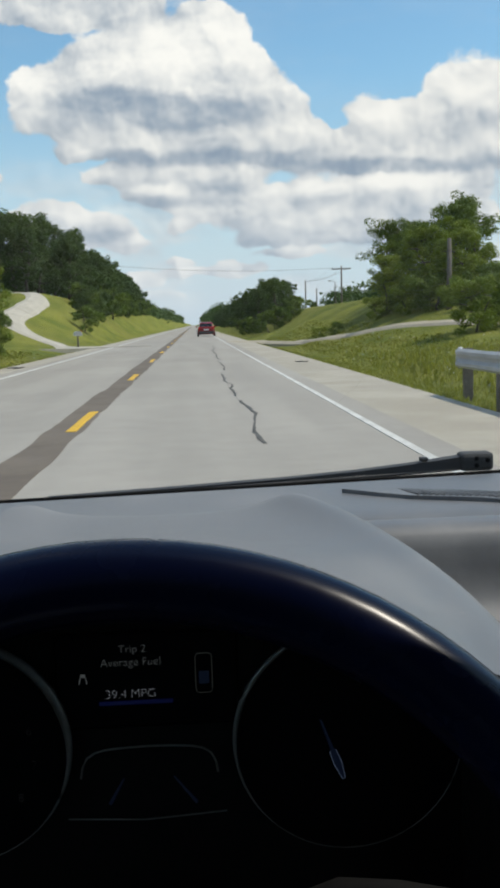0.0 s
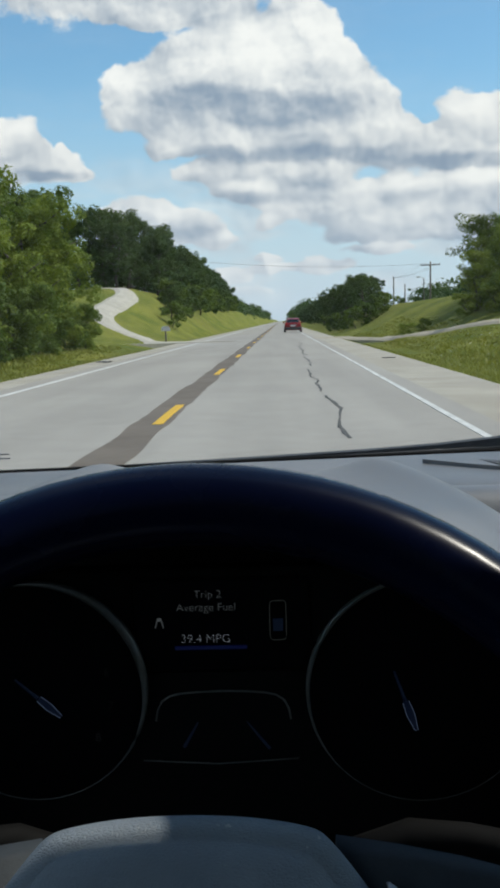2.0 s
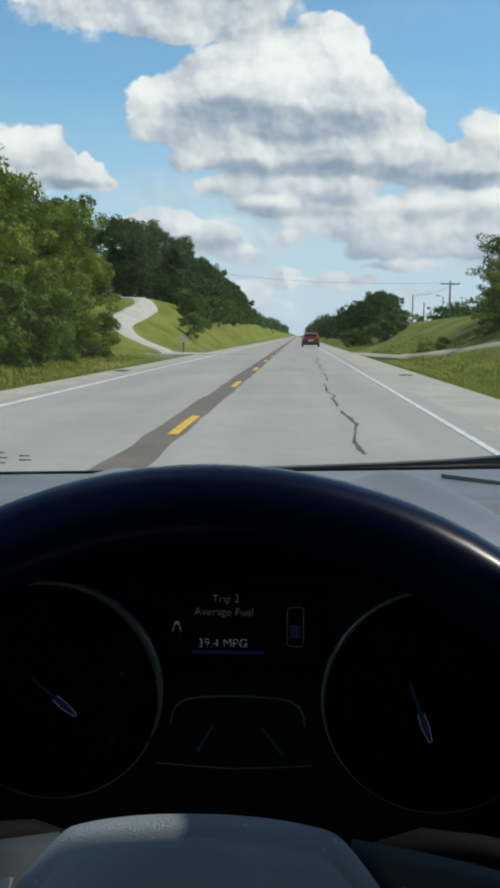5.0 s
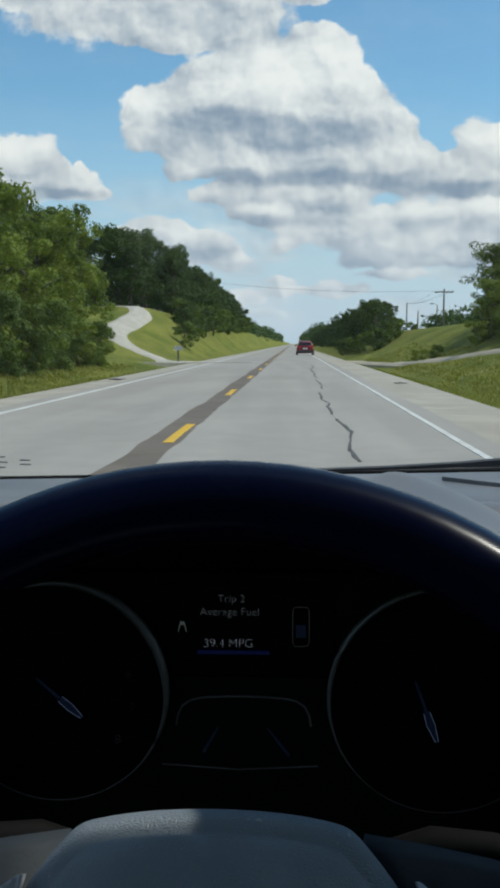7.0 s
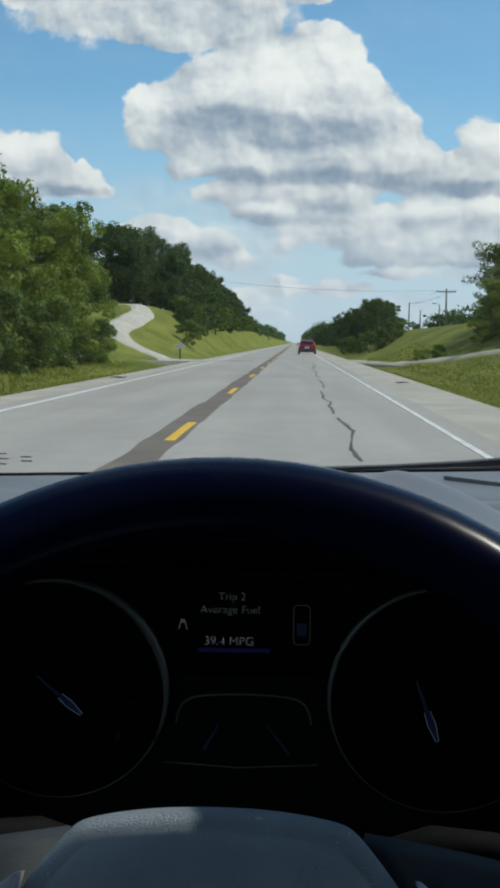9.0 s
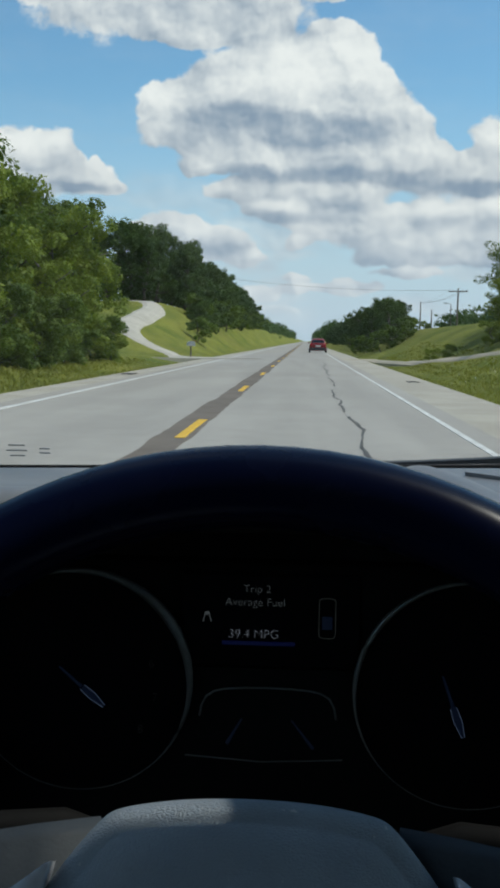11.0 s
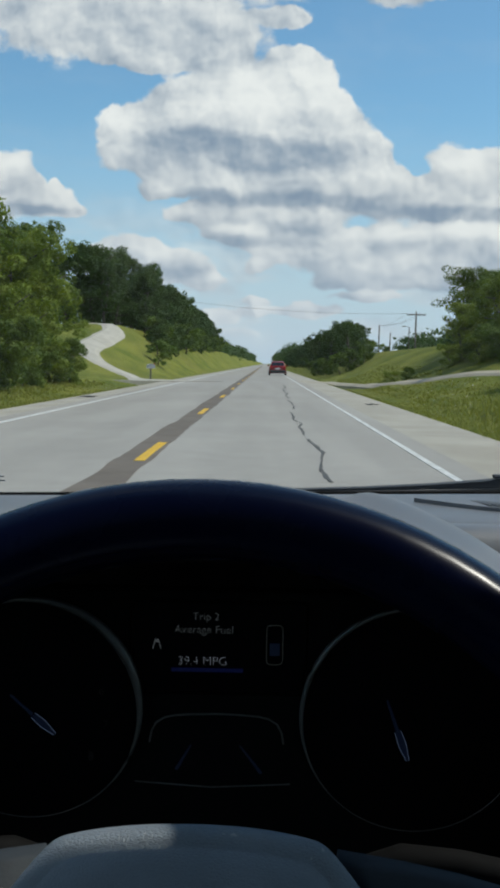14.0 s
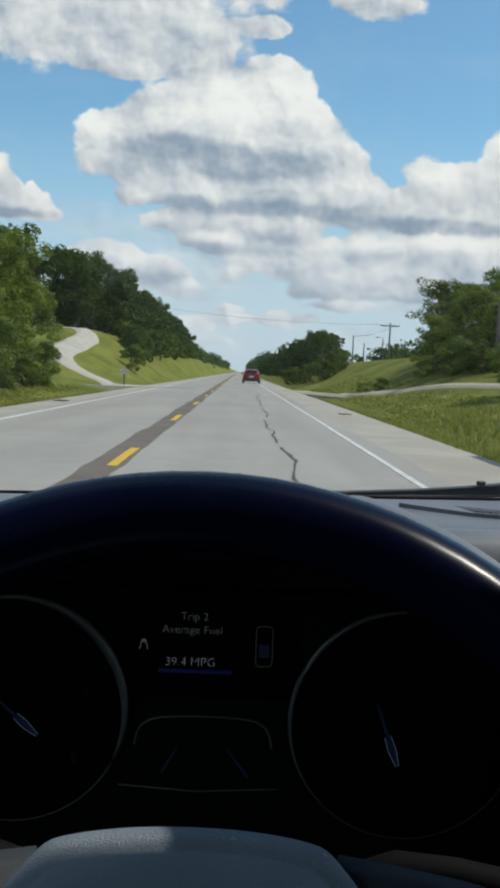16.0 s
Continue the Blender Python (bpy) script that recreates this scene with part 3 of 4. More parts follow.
def grown(name, seed, high, wide, bare, clumps, per, size, material, label, category, at, forks=7):
    """A tree: tapered bent trunk, limbs, and a crown of clumps along the limbs."""
    rng = random.Random(seed)
    root = thing(name, at, label, category)
    bm = bmesh.new()
    bend = [Vector((rng.uniform(-0.2, 0.2) * i, rng.uniform(-0.2, 0.2) * i, high * 0.86 * i / 5)) for i in range(6)]
    thick = high * 0.020
    tube(bm, bend, [thick * (1.25 - 0.2 * i) for i in range(6)], 7)
    centres = []
    for k in range(forks):
        h = high * (bare + (0.80 - bare) * k / max(forks - 1, 1))
        start = Vector((0, 0, 0)) + bend[0].lerp(bend[-1], h / (high * 0.86))
        turn = k * 2.4 + rng.uniform(-0.5, 0.5)
        reach = wide * (0.98 - 0.45 * abs(h / high - 0.45)) * rng.uniform(0.75, 1.1)
        tip = start + Vector((math.cos(turn) * reach, math.sin(turn) * reach, high * rng.uniform(0.05, 0.16)))
        mid = start.lerp(tip, 0.55) + Vector((0, 0, -0.03 * high))
        tube(bm, [start, mid, tip], [thick * 0.5, thick * 0.32, thick * 0.12], 5)
        for j in range(max(2, clumps // forks)):
            f = rng.uniform(0.35, 1.02)
            jitter = Vector([min(max(rng.gauss(0.02, 0.17), -0.26), 0.26) for axis in range(3)]) * wide
            centres.append(tuple(start.lerp(tip, f) + jitter))
    for j in range(clumps // 5):
        centres.append((bend[-1].x + rng.uniform(-0.4, 0.4) * wide, bend[-1].y + rng.uniform(-0.4, 0.4) * wide, high * rng.uniform(0.74, 0.94)))
    part("trunk", bm, BARK, root, smooth=True)
    crown = new("crown", leaf_mesh("crown", centres, wide * 0.215, per, size, seed, material))
    crown.parent = root
    return root


kinds = {}
for i in range(5):
    at = (-60 - 9 * i, -60)
    kinds["oak", i] = grown("tree", 11 + i, 10.0, 3.1 + 0.25 * (i % 3), 0.12 + 0.04 * (i % 2), 130, 84, 0.120, LEAF, "tall leafy green deciduous tree at the wood's edge", "tree", (*at, rolling(*at)), forks=11)
for i in range(3):
    at = (-60 - 9 * i, -75)
    kinds["light", i] = grown("tree", 31 + i, 7.0, 2.3, 0.06, 95, 80, 0.098, LEAF_LIGHT, "young yellowish-green leafy tree on the grass bank", "tree", (*at, rolling(*at)), forks=10)
for i in range(3):
    at = (-60 - 6 * i, -88)
    kinds["bush", i] = grown("bush", 51 + i, 2.6, 1.7, 0.04, 50, 80, 0.075, LEAF_LIGHT if i == 1 else LEAF, "dense green bush at the foot of the trees", "bush", (*at, rolling(*at)), forks=7)
for i in range(4):
    at = (-60 - 9 * i, -100)
    kinds["mid", i] = grown("tree", 61 + i, 10.0, 3.2 + 0.3 * (i % 2), 0.10, 100, 48, 0.16, LEAF_DEEP, "dark green leafy tree in the wood beyond the first bend", "tree", (*at, rolling(*at)), forks=9)
for i in range(3):
    at = (-60 - 6 * i, -112)
    kinds["shrub", i] = grown("bush", 81 + i, 2.6, 1.7, 0.04, 40, 30, 0.13, LEAF_DEEP if i == 1 else LEAF, "rounded green bush along the wood", "bush", (*at, rolling(*at)), forks=6)
for i in range(3):
    at = (-60 - 9 * i, -124)
    kinds["far", i] = grown("tree", 71 + i, 10.0, 3.6, 0.05, 48, 26, 0.36, LEAF_FAR, "distant dark green tree in the wood along the road", "tree", (*at, rolling(*at)), forks=7)

plant_rng = random.Random(5)


def plant(kind, x, y, scale, group=""):
    pick = kinds[kind, plant_rng.randrange(len([k for k in kinds if k[0] == kind]))]
    s = scale * plant_rng.uniform(0.9, 1.1)
    ob = copy_thing(pick, Matrix.LocRotScale((x, y, rolling(x, y) - 0.1), Euler((0, 0, plant_rng.uniform(0, 6.28))), (s, s, s * plant_rng.uniform(0.95, 1.08))))
    if group:
        ob["group"] = group
    return ob


# wood on the left before the driveway
for y in np.arange(22, 54, 3.4):
    plant("oak", -12.6 - 0.02 * (60 - y) + plant_rng.uniform(-0.7, 0.7), y + plant_rng.uniform(-1, 1), 0.74, "trees of the left wood")
    plant("oak", -17.5 + plant_rng.uniform(-1.5, 1.5), y + plant_rng.uniform(-1.5, 1.5), 0.92, "trees of the left wood")
for x, y, s in ((-11.6, 53.5, 0.82), (-11.6, 50, 0.98), (-11.2, 47, 0.92), (-11.4, 43.5, 1.0), (-11.8, 38, 1.0), (-12.0, 32, 0.95), (-12.4, 27, 1.0)):
    plant("light", x, y, s, "young trees of the left wood")
for y in np.arange(22, 55, 2.5):
    plant("bush", -10.6 + plant_rng.uniform(-0.7, 0.5), y, 0.7 + 0.4 * plant_rng.random(), "bushes along the left wood")
# wood behind the driveway
for y in np.arange(108, 330, 6.0):
    plant("mid" if y < 190 else "far", -13.5 - 4.0 * max(0, (122 - y) / 14) - 0.02 * (y - 96) + plant_rng.uniform(-1.2, 1.2), y + 4, 0.70, "trees of the wood beyond the driveway")
    plant("far" if y > 150 else "mid", -18.5 + plant_rng.uniform(-1.5, 1.5), y + 7, 0.90, "trees of the wood beyond the driveway")
for i in range(12):
    plant("mid", -20 - 2.2 * i + plant_rng.uniform(-1, 1), 116 + 2.0 * i + plant_rng.uniform(-2, 2), 0.85, "trees of the wood beyond the driveway")
for x, y, s in ((-10.8, 104, 0.42), (-11.0, 112, 0.45), (-11.2, 122, 0.5), (-11.2, 135, 0.5), (-11.4, 150, 0.55)):
    plant("mid", x, y, s * 0.8, "young trees beyond the driveway")
plant("shrub", -10.0, 97, 0.9)
for y in np.arange(112, 330, 5.0):
    plant("shrub", -11.6 - 0.015 * (y - 96) + plant_rng.uniform(-0.6, 0.6), y, 1.0 + 0.4 * plant_rng.random(), "bushes along the far wood")
# right: small wood close to the road, and the field's edge
for x, y, s in ((9.0, 112, 0.50), (10.2, 118, 0.44), (11.2, 124, 0.46), (7.6, 122, 0.50), (8.6, 132, 0.58), (7.6, 144, 0.52), (9.5, 150, 0.6), (7.4, 160, 0.5)):
    plant("mid", x, y, s, "trees of the small roadside wood")
for x, y in ((7.8, 108), (9.2, 109), (10.6, 112), (11.6, 118), (6.9, 118), (6.8, 128), (7.0, 138), (7.4, 150), (8.0, 165), (8.0, 180)):
    plant("shrub", x, y, 0.8, "bushes of the small roadside wood")
for y in np.arange(160, 420, 8.0):
    plant("far", 9.5 + plant_rng.uniform(-1, 1), y, 0.50, "trees along the road's right side")
    plant("far", 14.0 + plant_rng.uniform(-2, 2), y + 4, 0.52, "trees along the road's right side")
for x, y, s in ((13.4, 66, 0.52), (15.0, 70, 0.58), (15.6, 62, 0.52), (17.4, 66, 0.62)):
    plant("oak", x, y, s, "tall trees at the field's edge")
for x, y, s in ((11.4, 61, 0.56), (12.9, 58.5, 0.64), (14.4, 56, 0.58), (12.2, 64, 0.64), (13.8, 61, 0.66), (15.6, 58, 0.66)):
    plant("light", x, y, s, "young trees at the field's edge")
for x, y, s in ((10.6, 60, 0.55), (11.6, 57, 0.62), (12.8, 54.5, 0.7), (14.6, 52, 0.8), (13.4, 57, 0.9), (15.0, 57, 0.9), (12.2, 60, 0.8), (16.4, 56, 0.9), (7.6, 63, 0.32), (8.4, 62, 0.36)):
    plant("bush", x, y, s, "bushes at the field's edge")
plant("mid", 25.0, 215, 0.42)
plant("bush", 10.9, 40, 0.85)
plant("bush", 11.9, 41.5, 0.9)


def far_woods():
    """The wooded ridge along the skyline, past the single trees."""
    rng = random.Random(9)
    centres = []
    for side, x0 in ((-1, -15), (1, 12)):
        y = 330 if side < 0 else 420
        while y < 1500:
            for k in range(5):
                centres.append((x0 + side * rng.uniform(-1, 22), y + rng.uniform(-8, 8), rng.uniform(1.0, 8.5) + 0.002 * y))
            y += 6
    for i in range(900):
        a = rng.uniform(-900, 900)
        if abs(a) > 22:
            centres.append((a, 520 + rng.uniform(0, 160) + abs(a) * 0.1, rng.uniform(1.5, 11)))
    for i in range(700):
        centres.append((rng.uniform(36, 130), rng.uniform(190, 300), rng.uniform(1.5, 8)))
        centres.append((rng.uniform(-130, -32), rng.uniform(60, 240), rng.uniform(2.5, 11)))
    ob = new("far_woods", leaf_mesh("far_woods", centres, 3.4, 42, 0.62, 3, LEAF_FAR))
    tagged(ob, "distant dark green wood along the skyline", "woods", kind="stuff")


far_woods()


def verge_grass():
    rng = np.random.default_rng(4)
    verts, faces = [], []
    for side in (-1, 1):
        count = 9000
        out = rng.uniform(0, 1, count) ** 1.8 * 6.0
        for k in range(count):
            y = 15 + 75 * rng.uniform() ** 1.4
            x = -6.72 - out[k] if side < 0 else 4.08 + out[k]
            if (side < 0 and 60 < y and x > -17) or (side > 0 and 38 < y < 78 and abs(x - (3.7 + (74 - y) * 0.29)) < 1.0):
                continue
            z = rolling(x, y) - 0.02
            tall = rng.uniform(0.08, 0.26) * (0.5 + 0.4 * min(out[k], 1.5)) * (1.0 - 0.6 * smoothstep(24, 50, y))
            for j in range(3):
                a = rng.uniform(0, 6.28)
                lean = rng.uniform(0.2, 0.7) * tall
                wide = 0.018 + 0.0006 * y
                i = len(verts)
                ox, oy = rng.uniform(-0.12, 0.12, 2)
                verts += [(x + ox - wide * math.sin(a), y + oy + wide * math.cos(a), z), (x + ox + wide * math.sin(a), y + oy - wide * math.cos(a), z),
                          (x + ox + lean * math.cos(a), y + oy + lean * math.sin(a), z + tall)]
                faces.append((i, i + 1, i + 2))
    data = bpy.data.meshes.new("verge_grass")
    data.from_pydata(verts, [], faces)
    data.materials.append(BLADE)
    tagged(new("verge_grass", data), "long yellowish-green grass along the road's verges", "grass", kind="stuff")
    centres = [(-7.6 - 5 * rng.uniform(), 18 + 40 * rng.uniform()) for k in range(26)] + [(5.0 + 4 * rng.uniform(), 18 + 40 * rng.uniform()) for k in range(26)]
    flowers = leaf_mesh("wild_flowers", [(x, y, rolling(x, y) + 0.30) for x, y in centres], 0.5, 3, 0.022, 8, PETAL)
    tagged(new("wild_flowers", flowers), "small white wild flowers in the verge grass", "flowers", kind="stuff")


verge_grass()

# ---- roadside things ----
def utility_pole(x, y, high, crossarm, label):
    z = rolling(x, y) - 0.3
    root = thing("utility_pole", (x, y, z), label, "utility pole", "roadside utility poles")
    part("pole", tube(bmesh.new(), [(0, 0, 0), (0.02, 0, high * 0.5), (0.05, 0, high)], [0.16, 0.135, 0.10], 10), POLE, root, smooth=True)
    if crossarm:
        part("crossarm", box_bm((-1.3, -0.06, high - 0.55), (1.4, 0.06, high - 0.40), 0.015), POLE, root)
        for k in (-1.2, -0.55, 0.65, 1.3):
            part("insulator", tube(bmesh.new(), [(k, 0, high - 0.40), (k, 0, high - 0.28), (k, 0, high - 0.20)], [0.03, 0.055, 0.03], 8), STEEL, root, "grey insulator")
    return Vector((x, y, z + high))


t_pole = utility_pole(21.4, 150, 7.6, True, "weathered wooden utility pole with a crossarm on the hill")
pole_b = utility_pole(21.6, 200, 7.8, False, "plain weathered wooden utility pole beyond the field")
pole_c = utility_pole(25.5, 215, 7.2, False, "plain weathered wooden utility pole beyond the field")
pole_d = utility_pole(13.2, 53.5, 3.9, False, "slim wooden pole beside the trees at the field's edge")


def street_lamp(x, y, high):
    z = rolling(x, y) - 0.2
    root = thing("street_lamp", (x, y, z), "slim grey lamp post with a small hooded lamp beyond the field", "street lamp")
    part("pole", tube(bmesh.new(), [(0, 0, 0), (0, 0, high * 0.6), (0, 0, high)], [0.09, 0.075, 0.06], 8), POLE, root, smooth=True)
    part("arm", tube(bmesh.new(), [(0, 0, high - 0.1), (-0.3, -0.1, high + 0.12), (-0.7, -0.2, high + 0.15)], 0.035, 6), STEEL, root, "thin curved arm", True)
    part("lamp_head", box_bm((-1.05, -0.30, high + 0.06), (-0.6, -0.08, high + 0.22), 0.05), STEEL, root, "grey lamp head")


street_lamp(20.5, 150, 5.0)


def cable(a, b, sag, thick, label):
    a, b = Vector(a), Vector(b)
    pts = [a.lerp(b, i / 24) - Vector((0, 0, sag * 4 * (i / 24) * (1 - i / 24))) for i in range(25)]
    tagged(mesh_object("overhead_cable", tube(bmesh.new(), pts, thick, 5), CABLE), label, "cable", "overhead cables")


cable(t_pole + Vector((-1.2, 0, -0.3)), (-19, 142, 10.6), 0.9, 0.016, "thin dark overhead cable crossing the road")
for k in (-1.2, 0.65, 1.3):
    cable(t_pole + Vector((k, 0, -0.25)), pole_b + Vector((k * 0.2, 0, -0.2)), 0.5, 0.014, "thin dark overhead cable between two poles")


def mailbox(x, y):
    z = max(rolling(x, y), -0.05)
    root = thing("mailbox", Matrix.LocRotScale((x, y, z), Euler((0, 0, 0.25)), (1.5, 1.5, 0.85)), "grey mailbox on a post where the gravel driveway meets the road", "mailbox")
    part("post", box_bm((-0.035, -0.035, -0.1), (0.035, 0.035, 1.0), 0.01), POLE, root)
    profile = [(-0.16, 0), (0.16, 0), (0.16, 0.2)] + [(0.16 * math.cos(a), 0.2 + 0.16 * math.sin(a)) for a in np.linspace(0.3, math.pi - 0.3, 8)] + [(-0.16, 0.2)]
    part("box", loft([[(px, s, 1.0 + pz) for px, pz in profile] for s in (-0.26, 0.26)], closed=True), MAIL_GREY, root)
    part("door", loft([[(px * 1.05, s, 1.0 + pz * 1.04) for px, pz in profile] for s in (-0.285, -0.262)], closed=True), STEEL, root, "pale mailbox door")
    part("flag", box_bm((0.165, -0.05, 1.22), (0.185, 0.0, 1.42), 0.004), LAMP_RED, root, "small red flag")


mailbox(-7.9, 72.0)


def guardrail(x, y0, y1):
    root = thing("guardrail", (x, y0, 0), "galvanised W-beam guardrail on posts beside the shoulder", "guardrail")
    wave = [(0.00, 0.44), (0.05, 0.48), (0.05, 0.53), (0.0, 0.58), (0.0, 0.61), (0.05, 0.66), (0.05, 0.71), (0.0, 0.75)]
    outline = wave + [(px + 0.012, pz) for px, pz in wave[::-1]]
    part("beam", loft([[(-px, s, pz) for px, pz in outline] for s in np.linspace(0, y1 - y0, 8)], closed=True), STEEL, root)
    part("end_cap", tube(bmesh.new(), [(0.03, y1 - y0, 0.44), (0.0, y1 - y0 + 0.05, 0.6), (0.03, y1 - y0, 0.76)], 0.05, 8), STEEL, root, "rounded end of the rail", True)
    k = 0.5
    while k < y1 - y0:
        part("post", box_bm((0.02, k - 0.06, -0.45), (0.17, k + 0.06, 0.76), 0.01), POLE, root)
        k += 1.9


guardrail(4.35, 3.0, 17.0)


def barn(x, y, wide, deep, high):
    root = thing("barn", Matrix.Translation((x, y, rolling(x, y) - 0.2)) @ Matrix.Rotation(radians(-12), 4, "Z"), "small red barn with white-framed red doors and a faded red roof", "barn")
    w, d = wide / 2, deep / 2
    part("wall", box_bm((-w, -d, 0), (w, d, high), 0.02), BARN_TRIM, root, "pale grey barn wall")
    ridge = high + 1.9
    part("roof", loft([[(-w - 0.4, s, high - 0.12), (0, s, ridge), (w + 0.4, s, high - 0.12), (w + 0.4, s, high), (0, s, ridge + 0.14), (-w - 0.4, s, high)] for s in (-d - 0.4, d + 0.4)], closed=True), BARN_ROOF, root, "faded red roof")
    part("gable", loft([[(-w, s, high), (0, s, ridge - 0.1), (w, s, high)] for s in (-d + 0.02, d - 0.02)], closed=True), BARN_RED, root)
    for k in range(3):
        a = -w + 0.35 + k * (wide - 0.5) / 3
        part("door", box_bm((a, -d - 0.06, 0.05), (a + (wide - 1.3) / 3, -d - 0.003, high - 0.35), 0.02), BARN_RED, root, "red barn door")


barn(38.5, 141, 6.6, 8.0, 2.9)


def red_car(x, y):
    root = thing("red_car", (x, y, 0.0), "red hatchback seen from behind, driving in the lane ahead", "car")
    def ring(yy, w, z0, z1, crown):
        return [(-w, yy, z0), (-w * 1.02, yy, (z0 + z1) * 0.5), (-w * 0.96, yy, z1 - 0.06), (-w * 0.8, yy, z1 + crown), (w * 0.8, yy, z1 + crown), (w * 0.96, yy, z1 - 0.06), (w * 1.02, yy, (z0 + z1) * 0.5), (w, yy, z0)]
    body = [ring(-2.15, 0.80, 0.34, 0.92, 0.0), ring(-2.05, 0.88, 0.26, 1.0, 0.02), ring(-1.2, 0.91, 0.22, 1.02, 0.02), ring(1.1, 0.91, 0.22, 0.98, 0.02), ring(2.0, 0.86, 0.26, 0.84, 0.02), ring(2.2, 0.74, 0.36, 0.7, 0.0)]
    part("body", loft(body, closed=True), RED_PAINT, root, "glossy red bodywork", True)
    cabin = [ring(-2.02, 0.80, 0.95, 1.02, 0.01), ring(-1.62, 0.74, 0.96, 1.40, 0.05), ring(-0.6, 0.72, 0.96, 1.48, 0.06), ring(0.4, 0.70, 0.96, 1.42, 0.05), ring(1.25, 0.76, 0.95, 1.0, 0.01)]
    part("roof", loft(cabin, closed=True), RED_PAINT, root, "red roof and pillars", True)
    part("rear_window", loft([[(-0.66, -2.035, 1.06), (0.66, -2.035, 1.06), (0.60, -1.70, 1.40), (-0.60, -1.70, 1.40)], [(-0.66, -1.98, 1.05), (0.66, -1.98, 1.05), (0.60, -1.64, 1.38), (-0.60, -1.64, 1.38)]], closed=True), DARK_GLASS, root, "dark rear window")
    for s in (-1, 1):
        part("tail_light", box_bm((s * 0.72 - 0.13, -2.16, 0.80), (s * 0.72 + 0.13, -2.04, 1.0), 0.02), LAMP_RED, root, "red tail light")
        part("side_window", box_bm((s * 0.775 - 0.01, -1.4, 1.05), (s * 0.775 + 0.01, 0.7, 1.34), 0.005), DARK_GLASS, root, "dark side window")
        part("door_mirror", box_bm((s * 1.0 - 0.10, 0.62, 0.98), (s * 1.0 + 0.10, 0.74, 1.12), 0.03), RED_PAINT, root, "red door mirror")
        for yy in (-1.35, 1.38):
            wheel = part("wheel", tube(bmesh.new(), [(s * 0.90 - 0.10, yy, 0.33), (s * 0.90 + 0.10, yy, 0.33)], 0.20, 16), STEEL, root, "grey wheel rim")
            part("tyre", tube(bmesh.new(), [(s * 0.86, yy + 0.255 * math.cos(a), 0.33 + 0.255 * math.sin(a)) for a in np.linspace(0, math.tau, 24, endpoint=False)], 0.085, 8, closed=True), TYRE, wheel, "black tyre", True)
    part("bumper", box_bm((-0.84, -2.24, 0.30), (0.84, -2.06, 0.56), 0.05), CABIN, root, "dark rear bumper")
    part("number_plate", box_bm((-0.26, -2.19, 0.66), (0.26, -2.165, 0.80), 0.005), PLATE, root, "plain pale number plate")


red_car(1.36, 114)


def scrap(x, y, size, seed):
    """A curled shred of tyre rubber on the shoulder."""
    rng = random.Random(seed)
    rows = []
    for i in range(8):
        a = i / 7
        half = size * 0.22 * (0.5 + math.sin(a * math.pi)) * rng.uniform(0.7, 1.2)
        px, pz = size * (a - 0.5), 0.012 + 0.05 * size * math.sin(a * 5.0 + seed) ** 2
        rows.append([(px, -half, pz - 0.010), (px, -half, pz + 0.008), (px, half, pz + 0.012), (px, half, pz - 0.010)])
    ob = mesh_object("tyre_scrap", loft(rows, closed=True), TYRE)
    ob.matrix_basis = pose(x, y, -0.002, 0, 0, rng.uniform(-40, 40))
    tagged(ob, "small black shred of tyre rubber on the gravel shoulder", "debris", "tyre scraps on the shoulder")


scrap(3.4, 33.0, 0.4, 2)
scrap(-6.1, 36.0, 0.6, 3)

# ---- the car that the view is from ----
X0 = -0.026  # middle of the driver's place


def at_eye(points):
    return [(x, y, z + EYE) for x, y, z in points]


car_shell = thing("driven_car", (0.33, -0.4, 0.0), "dark car cabin closed round the driver's place", "car", kind="structure")


def shell_part(name, bm, material, label=""):
    bmesh.ops.translate(bm, verts=bm.verts, vec=(-0.33, 0.4, 0.0))
    return part(name, bm, material, car_shell, label)


